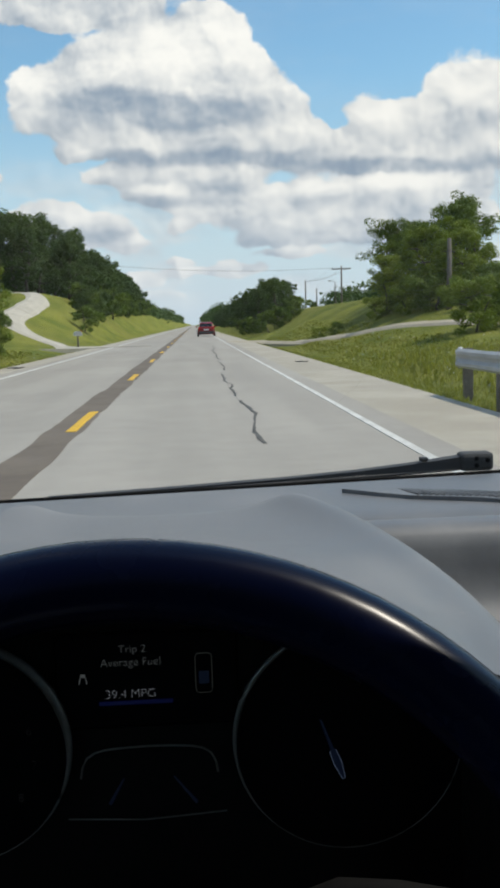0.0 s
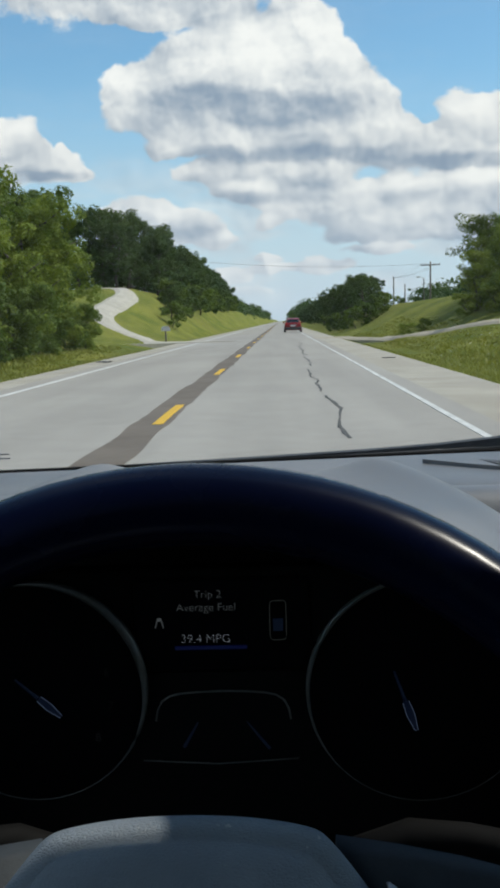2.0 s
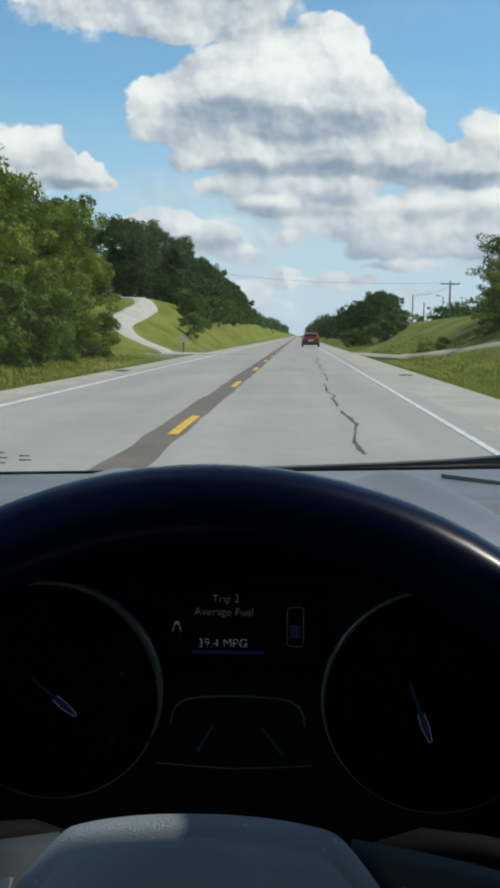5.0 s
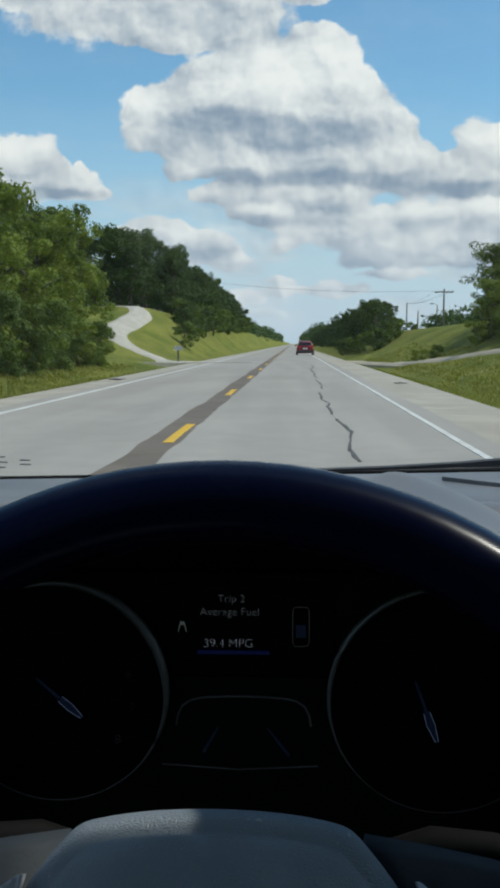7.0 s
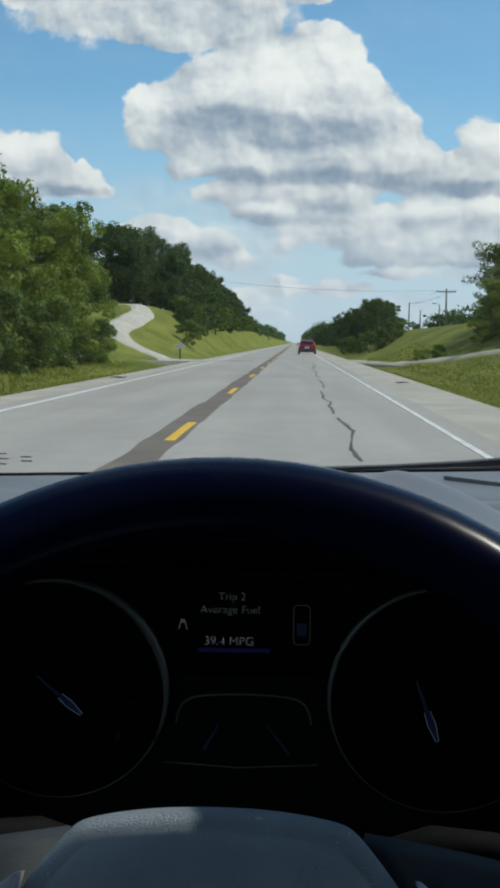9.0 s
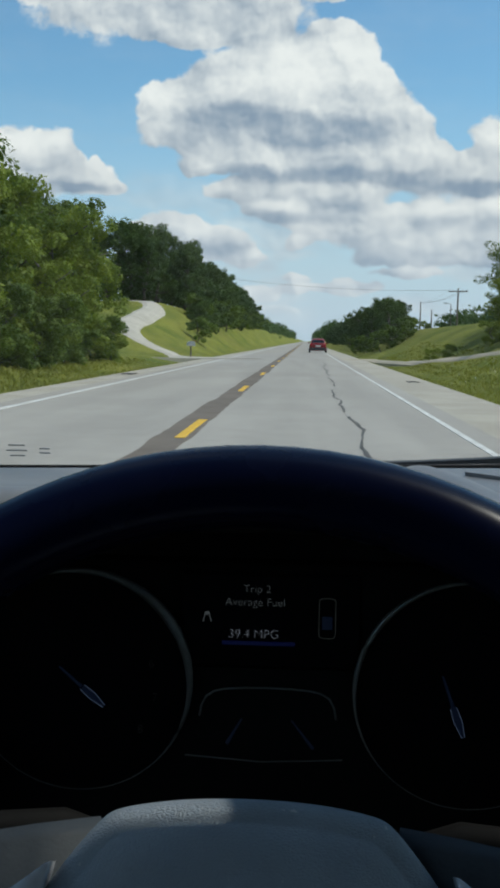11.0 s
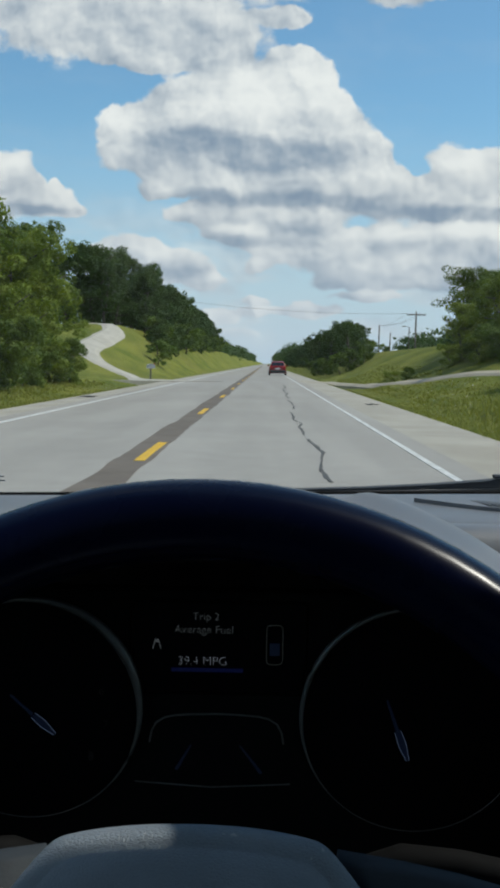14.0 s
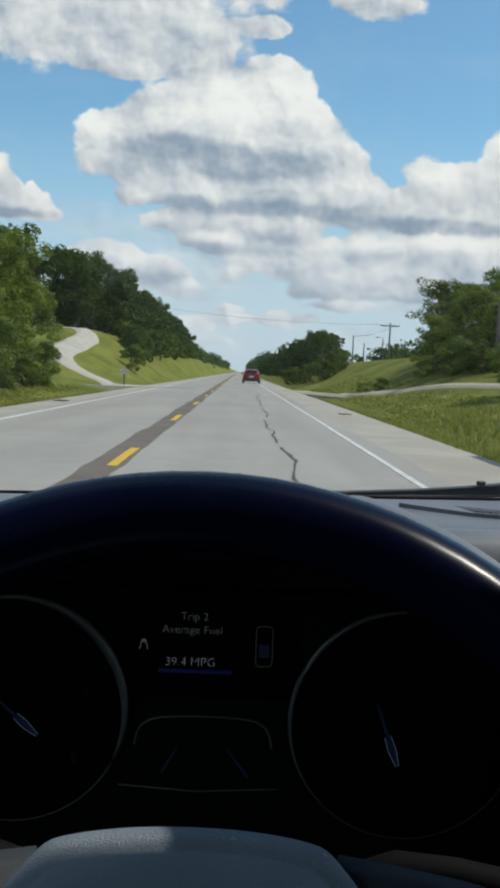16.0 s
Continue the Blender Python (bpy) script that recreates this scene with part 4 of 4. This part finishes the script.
def cabin_shell():
    # unseen roof; front edge set to let sun onto the hub pad's ledge only
    roof = [at_eye([(-0.36, y, 0.20 + lift), (-0.1, y, 0.275 + lift), (0.35, y, 0.295 + lift), (0.8, y, 0.275 + lift), (1.06, y, 0.20 + lift),
                    (1.06, y, 0.23 + lift), (0.8, y, 0.315 + lift), (0.35, y, 0.335 + lift), (-0.1, y, 0.315 + lift), (-0.36, y, 0.23 + lift)])
            for y, lift in ((0.351, -0.03), (0.1, 0.01), (-0.6, 0.03), (-1.6, -0.02), (-2.2, -0.12))]
    shell_part("roof", loft(roof, closed=True), HEADLINER, "unseen grey cloth roof lining, its front edge shading the hub pad")
    for x in (-0.47, 1.13):
        shell_part("door", box_bm((x - 0.05, -1.5, 0.32), (x + 0.05, 0.85, EYE - 0.20), 0.02), CABIN, "dark door panel")
        top = -0.36 if x < 0 else 1.06
        shell_part("pillar", tube(bmesh.new(), at_eye([(x, 1.06, -0.16), (x * 0.5 + top * 0.5, 0.70, 0.06), (top, 0.351, 0.18)]), 0.045, 8), CABIN, "dark windscreen pillar")
        shell_part("rear_quarter", box_bm((x - 0.04, -2.2, 0.32), (x + 0.04, -1.2, EYE + 0.18), 0.02), CABIN)
    shell_part("rear_wall", box_bm((-0.5, -2.25, 0.32), (1.16, -2.18, EYE + 0.20), 0.02), CABIN)
    shell_part("floor", box_bm((-0.5, -2.2, 0.26), (1.16, 1.05, 0.32), 0.02), CABIN)
    shell_part("bulkhead", box_bm((-0.5, 1.05, 0.26), (1.16, 1.10, EYE - 0.20), 0.01), CABIN)
    bonnet = [at_eye([(-0.5, y, z - 0.06), (-0.3, y, z), (0.95, y, z), (1.16, y, z - 0.06), (1.16, y, -0.75), (-0.5, y, -0.75)]) for y, z in ((1.12, -0.26), (1.6, -0.32), (2.1, -0.45), (2.25, -0.62))]
    shell_part("bonnet", loft(bonnet, closed=True), SHELL, "dark painted bonnet")
    for x in (-0.44, 1.1):
        for y in (-1.5, 1.5):
            shell_part("wheel", tube(bmesh.new(), [(x - 0.09, y, 0.32), (x + 0.09, y, 0.32)], 0.32, 24), TYRE, "black tyre")
    for x in (-0.1, 0.72):
        shell_part("seat", box_bm((x - 0.24, -0.85, 0.32), (x + 0.24, -0.30, 0.72), 0.06), CABIN, "dark cloth seat")
        shell_part("seat_back", box_bm((x - 0.23, -1.05, 0.70), (x + 0.23, -0.85, EYE + 0.02), 0.07), CABIN, "dark cloth seat back")


cabin_shell()


def windscreen():
    rows = []
    for f in np.linspace(0, 1, 9):
        y, z = 1.085 + (0.345 - 1.085) * f, -0.165 + (0.225 + 0.165) * f + 0.03 * math.sin(f * math.pi)
        half = 0.80 - 0.12 * f
        rows.append(at_eye([(0.33 + half * s, y - 0.06 * s * s, z) for s in np.linspace(-1, 1, 9)]))
    ob = mesh_object("windscreen", loft(rows), GLASS, smooth=True)
    ob.visible_shadow = False
    tagged(ob, "clear raked car windscreen with tiny chips", "windscreen", kind="structure")
    root = thing("glass_mark", at_eye([(-0.262, 0.985, -0.118)])[0], "small printed maker's marks in the glass corner", "marking")
    for k, (x, z, w) in enumerate(((-0.030, 0.006, 0.016), (-0.032, 0.001, 0.020), (-0.028, -0.004, 0.014), (0.0, -0.001, 0.011), (0.0, 0.003, 0.010))):
        part("mark_bar", box_bm((x, 0, z), (x + w, 0.0008, z + 0.0011)), DASH, root)


windscreen()


SHELF = ((1.03, -0.175), (1.018, -0.134), (1.005, -0.1290), (0.985, -0.1285), (0.93, -0.1295), (0.90, -0.1300), (0.86, -0.1285), (0.835, -0.1300), (0.822, -0.1375), (0.808, -0.1380), (0.795, -0.1260), (0.780, -0.1200), (0.760, -0.1200), (0.745, -0.1250),
         (0.739, -0.148), (0.730, -0.180), (0.69, -0.196), (0.66, -0.205), (0.69, -0.27), (0.71, -0.40))


def shelf_height(x, y):
    ys, zs = [p[0] for p in SHELF[::-1]][2:], [p[1] for p in SHELF[::-1]][2:]
    return float(np.interp(y, ys, zs)) + 0.020 * min(x, 0.35) * smoothstep(0.80, 0.95, y)


def dash_body():
    """The dashboard: top from the cowl to the front edge, with the hood over the dials."""
    root = thing("dashboard", (X0, 0.8, EYE - 0.3), "dusty dark grey plastic dashboard below the windscreen", "dashboard", kind="structure")
    move = Vector((-X0, -0.8, 0.3 - EYE))

    def add(name, bm, material, label="", smooth=True, subdivide=0):
        bmesh.ops.translate(bm, verts=bm.verts, vec=move)
        return part(name, bm, material, root, label, smooth, subdivide)

    xs = [-0.46, -0.40, -0.30, -0.22, -0.12, 0.0, 0.10, 0.17, 0.20, 0.24, 0.30, 0.40, 0.55, 0.75, 0.95, 1.10]
    rows = []
    for y, z in SHELF:
        rows.append(at_eye([(x, y, z + 0.020 * min(x, 0.35) * smoothstep(0.80, 0.95, y)) for x in xs]))
    add("top", loft(rows), DASH, "dusty grey plastic top", True, 1)

    # hood: flat-topped arch with a raised shoulder on each side
    def hood_row(y, half, top, dip, foot):
        right = [(0.0, top - dip), (0.42 * half, top - dip * 0.9), (0.68 * half, top - dip * 0.62), (0.82 * half, top - dip * 0.10), (0.93 * half, top - 0.001), (half + 0.006, top - 0.013),
                 (half + 0.022, top - 0.045), (half + 0.034, foot)]
        full = [(-x, z) for x, z in right[:0:-1]] + right
        return at_eye([(X0 + x, y, z) for x, z in full])

    rows = [hood_row(0.870, 0.075, -0.136, 0.002, -0.150), hood_row(0.835, 0.095, -0.116, 0.010, -0.150), hood_row(0.80, 0.114, -0.0985, 0.015, -0.155), hood_row(0.775, 0.122, -0.0965, 0.014, -0.16),
            hood_row(0.72, 0.142, -0.0985, 0.011, -0.17), hood_row(0.66, 0.161, -0.1035, 0.004, -0.18), hood_row(0.60, 0.176, -0.1105, -0.009, -0.20),
            hood_row(0.555, 0.184, -0.118, -0.022, -0.24), hood_row(0.530, 0.187, -0.1225, -0.029, -0.26), hood_row(0.495, 0.190, -0.130, -0.039, -0.28), hood_row(0.468, 0.190, -0.137, -0.048, -0.29)]
    add("hood", loft(rows), DASH, "dusty grey hood over the dials", True, 2)

    lip = [hood_row(0.4683, 0.189, -0.1385, -0.0476, -0.29), hood_row(0.4675, 0.187, -0.1410, -0.0476, -0.29), hood_row(0.495, 0.182, -0.138, -0.043, -0.29), hood_row(0.535, 0.177, -0.133, -0.029, -0.28), hood_row(0.575, 0.174, -0.130, -0.022, -0.28)]
    add("hood_lip", loft(lip), BLACK, "black lip and lining of the hood", True, 1)

    # strip and slots of the demister vent, and the pod in the middle of the dashboard
    line = [(0.135, 0.945, 0.0010), (0.165, 0.926, 0.0100), (0.19, 0.914, 0.0180), (0.24, 0.892, 0.0200), (0.30, 0.858, 0.0180), (0.38, 0.836, 0.018), (0.48, 0.818, 0.014), (0.60, 0.81, 0.014)]
    bed = []
    for x, y, w in line:
        z0, z1 = shelf_height(x, y - w), shelf_height(x, y + w)
        bed.append(at_eye([(x, y - w, z0 + 0.0035), (x, y + w, z1 + 0.0035), (x, y + w, z1 - 0.008), (x, y - w, z0 - 0.008)]))
    add("vent_bed", loft(bed, closed=True), DASH, "grey demister vent strip", False)
    # darker raised bars stand in for the shade inside the vent's slots
    for i in range(76):
        x = 0.190 + i * 0.0050
        y = float(np.interp(x, [p[0] for p in line], [p[1] for p in line]))
        w = float(np.interp(x, [p[0] for p in line], [p[2] for p in line])) * 0.95
        slot_bar = box_bm((-0.0011, -w, -0.002), (0.0011, w, 0.0012), 0.0, Matrix.Translation((x, y, EYE + shelf_height(x, y) + 0.0030)) @ Matrix.Rotation(radians(20), 4, "Z"))
        add("vent_slat", slot_bar, SLOT_SHADE, "", False)
    add("lower_panel", box_bm((-0.46, 0.60, EYE - 0.62), (1.10, 0.66, EYE - 0.36), 0.02), CABIN, "dark lower panel", False)


dash_body()


def instrument_cluster():
    root = thing("instrument_cluster", (X0, 0.556, EYE - 0.2), "black instrument cluster with two round dials and a lit trip screen", "instrument cluster")

    def add(name, bm, material, parent=root, label="", smooth=False):
        bmesh.ops.translate(bm, verts=bm.verts, vec=(-X0, -0.556, 0.2 - EYE))
        return part(name, bm, material, parent, label, smooth)

    back = box_bm((-0.200, 0.562, EYE - 0.40), (0.148, 0.575, EYE - 0.128), 0.002)
    add("back_panel", back, BLACK, root, "black back panel")
    for x in (-0.205, 0.145):
        add("side_panel", box_bm((x, 0.50, EYE - 0.40), (x + 0.01, 0.562, EYE - 0.160), 0.002), BLACK)

    def ring(x, z, r, glint_at, y):
        # broadest towards the trip screen: the extra width stands in for a lit glint
        turns = np.linspace(0, math.tau, 64, endpoint=False)
        widths = [0.00028 + (0.0028 if x < 0 else 0.0014) * max(0.0, math.cos(a - radians(glint_at))) ** 1.8 for a in turns]
        return tube(bmesh.new(), at_eye([(x + r * math.cos(a), y, z + r * math.sin(a)) for a in turns]), widths, 6, closed=True)

    for x, z, r, mark, tip, label in ((-0.131, -0.195, 0.0615, (-0.141, -0.187), (-0.1165, -0.2085), "round rev counter dial"), (0.082, -0.1975, 0.0625, (0.0665, -0.186), (0.0785, -0.2195), "round speedometer dial")):
        face = bmesh.new()
        tube(face, at_eye([(x, 0.5615, z), (x, 0.5595, z)]), r, 48)
        dial = add("dial", face, SCREEN_FACE, root, label)
        add("ring", ring(x, z, r, 40 if x < 0 else 140, 0.5565), RING, dial, "dull chrome ring", True)
        a, b = Vector((mark[0], 0.5555, mark[1])), Vector((tip[0], 0.5555, tip[1]))
        way = (b - a).normalized()
        side = Vector((-way.z, 0, way.x))
        add("needle", tube(bmesh.new(), at_eye([a, a.lerp(b, 0.5)]), [0.0006, 0.0010], 6), NEEDLE_BLUE, dial, "faint blue needle")
        mid = a.lerp(b, 0.52)
        outline = [mid + side * 0.0017, mid.lerp(b, 0.45) + side * 0.0022, b + side * 0.0008, b - side * 0.0008, mid.lerp(b, 0.45) - side * 0.0022, mid - side * 0.0017]
        add("needle_tip", tube(bmesh.new(), at_eye(outline), 0.00022, 5), NEEDLE_GLOW, dial, "lit pale needle tip")
        add("needle_body", loft([at_eye([p + Vector((0, dy, 0)) for p in outline]) for dy in (0.0004, 0.001)], closed=True), NEEDLE_BLUE, dial, "blue needle tip")

    def lettering(words, x, z, size, material, align="CENTER", name="lettering", label=""):
        curve = bpy.data.curves.new("words", "FONT")
        curve.body, curve.size, curve.align_x, curve.extrude, curve.offset = words, size, align, 0.0001, -0.00013 if size < 0.0065 else -0.00023
        holder = new("words", curve)
        bpy.context.view_layer.update()
        data = bpy.data.meshes.new_from_object(holder.evaluated_get(bpy.context.evaluated_depsgraph_get()))
        bpy.data.objects.remove(holder)
        data.materials.clear()
        data.materials.append(material)
        data.transform(Matrix.Translation((x - X0, -0.0005, z + 0.2)) @ Matrix.Rotation(math.pi / 2, 4, "X"))
        ob = new(name, data)
        ob.parent = root
        if label:
            ob["label"] = label

    add("screen", box_bm((-0.075, 0.5595, EYE - 0.186), (0.022, 0.5618, EYE - 0.133), 0.002), SCREEN_FACE, root, "dark trip screen")
    lettering("Trip 2", -0.0335, -0.1430, 0.0060, SCREEN_DIM, label="lit words Trip 2")
    lettering("Average Fuel", -0.0345, -0.1503, 0.0062, SCREEN_DIM, label="lit words Average Fuel")
    lettering("39.4 MPG", -0.0352, -0.1680, 0.0068, SCREEN, label="lit words 39.4 MPG")
    add("screen_line", box_bm((-0.0525, 0.5585, EYE - 0.1728), (-0.013, 0.559, EYE - 0.1708)), SCREEN_BLUE, root, "dim blue underline")
    pts = []
    for cx, cz, a0 in ((0.0065, -0.1480, 0), (0.0020, -0.1480, 90), (0.0020, -0.1655, 180), (0.0065, -0.1655, 270)):
        pts += [(cx + 0.0022 * math.cos(radians(a0 + k)), 0.5575, cz + 0.0022 * math.sin(radians(a0 + k))) for k in (0, 30, 60, 90)]
    add("car_outline", tube(bmesh.new(), at_eye(pts), 0.00022, 5, closed=True), ICON_DIM, root, "dim outline of a car on the screen")
    add("car_cabin_icon", box_bm((0.0015, 0.558, EYE - 0.163), (0.007, 0.5585, EYE - 0.156), 0.0002), NEEDLE_BLUE, root, "dim blue car roof on the screen")
    for s in (-1, 1):
        add("lane_icon_line", tube(bmesh.new(), at_eye([(-0.0605 + s * 0.0022, 0.5575, -0.1600), (-0.0605 + s * 0.0008, 0.5575, -0.1545)]), 0.0003, 5), SCREEN_DIM, root, "dim lane mark icon")
    add("lane_icon_car", box_bm((-0.0615, 0.557, EYE - 0.1562), (-0.0595, 0.5578, EYE - 0.1546)), SCREEN_DIM, root)

    # small gauges under the screen
    edge = [(-0.0640, -0.2120), (-0.0630, -0.2060), (-0.0605, -0.2010), (-0.0560, -0.1980), (-0.0500, -0.1966), (-0.0390, -0.1958), (-0.0270, -0.1955), (-0.0150, -0.1958), (-0.0040, -0.1966), (0.0020, -0.1980), (0.0065, -0.2010), (0.0090, -0.2060), (0.0100, -0.2120)]
    add("gauge_frame", tube(bmesh.new(), at_eye([(x, 0.556, z) for x, z in edge]), 0.0006, 6), RING, root, "dull chrome edge of the small gauges", True)
    add("gauge_base", tube(bmesh.new(), at_eye([(-0.072, 0.556, -0.2345), (-0.03, 0.556, -0.2370), (0.014, 0.556, -0.2345)]), 0.0004, 6), RING, root, "", True)
    for x, z, tx, tz in ((-0.041, -0.2130, -0.049, -0.2270), (-0.014, -0.2130, -0.0020, -0.2285)):
        add("small_needle", tube(bmesh.new(), at_eye([(x, 0.5555, z), (tx, 0.5555, tz)]), [0.0004, 0.0009], 6), NEEDLE_BLUE, root, "small blue needle")
    for words, x, z in (("6", -0.0905, -0.186), ("7", -0.0885, -0.205), ("8", -0.0965, -0.223)):
        lettering(words, x, z, 0.007, DIAL_DIM, name="numeral", label="dim dial numeral")


instrument_cluster()


def steering_wheel():
    lean = radians(25)
    root = thing("steering_wheel", Matrix.Translation((X0, 0.3095, EYE - 0.2195)) @ Matrix.Rotation(-lean, 4, "X"), "dark leather steering wheel with a padded hub and satin trim", "steering wheel")
    # in the wheel's own space: x right, z up in its plane, -y to the driver
    ring = []
    for k in range(96):
        a = k * math.tau / 96
        ring.append((0.1745 * math.cos(a), 0, 0.1745 * math.sin(a)))
    bm = bmesh.new()
    sections = 20
    rows = []
    for x, _, z in ring:
        u = Vector((x, 0, z)).normalized()
        rows.append([bm.verts.new(Vector((x, 0, z)) + u * 0.0150 * math.cos(t) + Vector((0, 1, 0)) * 0.0175 * math.sin(t)) for t in (j * math.tau / sections for j in range(sections))])
    for i in range(96):
        for j in range(sections):
            bm.faces.new((rows[i][j], rows[i][(j + 1) % sections], rows[(i + 1) % 96][(j + 1) % sections], rows[(i + 1) % 96][j]))
    bmesh.ops.recalc_face_normals(bm, faces=bm.faces)
    part("rim", bm, RIM, root, "smooth dark blue-black leather rim", True)
    # padded hub: rounded trapezoid, flared below
    outline = [(-0.0475, 0.0630), (-0.043, 0.0660), (-0.022, 0.0695), (0.0, 0.0702), (0.022, 0.0695), (0.043, 0.0660), (0.0475, 0.0630), (0.069, 0.036), (0.078, 0.010), (0.074, -0.03), (0.05, -0.062), (0.0, -0.072), (-0.05, -0.062), (-0.074, -0.03), (-0.078, 0.010), (-0.069, 0.036)]
    rows = []
    for depth, scale, drop in ((0.02, 0.98, 0.0), (-0.004, 1.0, 0.0), (-0.009, 0.995, 0.0), (-0.0135, 0.955, 0.0), (-0.0150, 0.915, -0.001), (-0.0154, 0.905, -0.001), (-0.0175, 0.89, -0.001), (-0.0215, 0.84, -0.002), (-0.027, 0.70, -0.003), (-0.031, 0.45, -0.004), (-0.033, 0.18, -0.005)):
        rows.append([(x * scale, depth, z * scale + drop - 0.0028) for x, z in outline])
    part("hub_pad", loft(rows, closed=True), PAD, root, "grained dark leatherette hub pad", True, 2)
    for s in (-1, 1):
        arm = []
        for f in np.linspace(0, 1, 7):
            x = s * (0.050 + (0.172 - 0.050) * f)
            top = 0.060 - 0.036 * f + 0.006 * math.sin(f * math.pi)
            low = -0.010 - 0.004 * f
            y = 0.006 - 0.010 * f
            arm.append([(x, y - 0.008, top - 0.005), (x, y + 0.001, top), (x, y + 0.012, top - 0.004), (x, y + 0.012, low), (x, y - 0.008, low)])
        part("spoke", loft(arm, closed=True), SPOKE, root, "dark grey satin plastic spoke", True)
        trim = []
        for f in np.linspace(0, 1, 8):
            x = s * (0.0660 - (0.005 if s < 0 else 0.001) + 0.014 * f + 0.006 * f * f)
            z = 0.046 - 0.066 * f
            w = min(0.0012 + 0.075 * f, 0.030)
            trim.append([(x, -0.018, z), (x + s * w, -0.014, z), (x + s * w, -0.006, z), (x, -0.006, z)])
        part("trim", loft(trim, closed=True), SATIN, root, "curved satin silver trim", True)
        part("button_pod", box_bm((s * 0.115 - 0.02, -0.016, -0.004), (s * 0.115 + 0.02, -0.002, 0.020), 0.006), BLACK, root, "black switch pod")


steering_wheel()


def column():
    root = thing("steering_column", (X0, 0.44, EYE - 0.27), "dark plastic steering column shroud behind the wheel", "steering column")
    rows = []
    for y, half, top, low in ((-0.105, 0.055, 0.000, -0.08), (-0.09, 0.062, 0.010, -0.09), (0.0, 0.066, 0.010, -0.10), (0.10, 0.066, 0.000, -0.11)):
        rows.append([(-half, y, low), (-half * 1.05, y, top - 0.03), (-half * 0.8, y, top - 0.004), (0, y, top), (half * 0.8, y, top - 0.004), (half * 1.05, y, top - 0.03), (half, y, low)])
    part("shroud", loft(rows, closed=True), BLACK, root, "", True)
    for s in (-1, 1):
        part("stalk", tube(bmesh.new(), [(s * 0.050, 0.01, 0.010), (s * 0.066, 0.01, 0.036), (s * 0.088, 0.005, 0.047), (s * 0.112, 0.0, 0.048), (s * 0.16, -0.02, 0.046), (s * 0.20, -0.035, 0.044)], [0.009, 0.009, 0.008, 0.007, 0.008, 0.009], 12), BLACK, root, "dark control stalk", True)


column()


def wiper():
    root = thing("wiper", at_eye([(0.215, 1.045, -0.1235)])[0], "black wiper arm and blade parked at the foot of the windscreen", "windscreen wiper")
    part("blade", tube(bmesh.new(), [(-0.62, -0.012, -0.0195), (-0.25, -0.012, -0.0105), (-0.05, -0.010, -0.0040), (0.06, -0.008, 0.001)], 0.0018, 6), CABIN, root, "thin black blade", True)
    part("arm", loft([[(x, -0.010, z - h), (x, -0.010, z + h), (x, 0.004, z + h * 1.1), (x, 0.004, z - h)] for x, z, h in ((-0.36, -0.0125, 0.0006), (-0.22, -0.0075, 0.0010), (-0.12, -0.0035, 0.0014), (-0.05, 0.0, 0.0022), (0.0, 0.003, 0.0036), (0.055, 0.007, 0.006))], closed=True), CABIN, root, "flat black arm")
    part("pivot_cap", box_bm((0.052, -0.013, -0.002), (0.086, 0.008, 0.0165), 0.004), CABIN, root, "black pivot cap")
    for x, z in ((0.068, 0.011), (0.068, 0.004), (0.079, 0.009)):
        part("jet_hole", tube(bmesh.new(), [(x, -0.0145, z), (x, -0.0125, z)], 0.0024, 10), BLACK, root, "dark washer jet")
    part("clip", box_bm((0.012, -0.010, 0.0095), (0.020, -0.002, 0.0135), 0.001), CABIN, root)
    pts = [(x - 0.215, 1.012 - 1.045, -0.0065 + 0.020 * min(x, 0.35)) for x in np.linspace(-0.44, 1.08, 20)]
    part("seal", tube(bmesh.new(), pts, 0.0024, 6), BLACK, root, "black seal along the glass's foot", True)


wiper()


def mirror():
    # out of view; placed so its shadow ends the sunlit strip on the hub pad
    root = thing("rear_view_mirror", at_eye([(0.305, 0.352, 0.145)])[0], "unseen black rear-view mirror at the windscreen's top, set to shade the hub pad", "mirror")
    part("housing", box_bm((-0.12, -0.012, -0.033), (0.12, 0.018, 0.033), 0.012), CABIN, root)
    part("glass", box_bm((-0.11, -0.0135, -0.026), (0.11, -0.0125, 0.026)), CHROME, root, "mirror glass")
    part("stem", tube(bmesh.new(), [(0, 0.01, 0.02), (0, 0.012, 0.06), (0, -0.005, 0.115)], 0.009, 8), CABIN, root)


mirror()
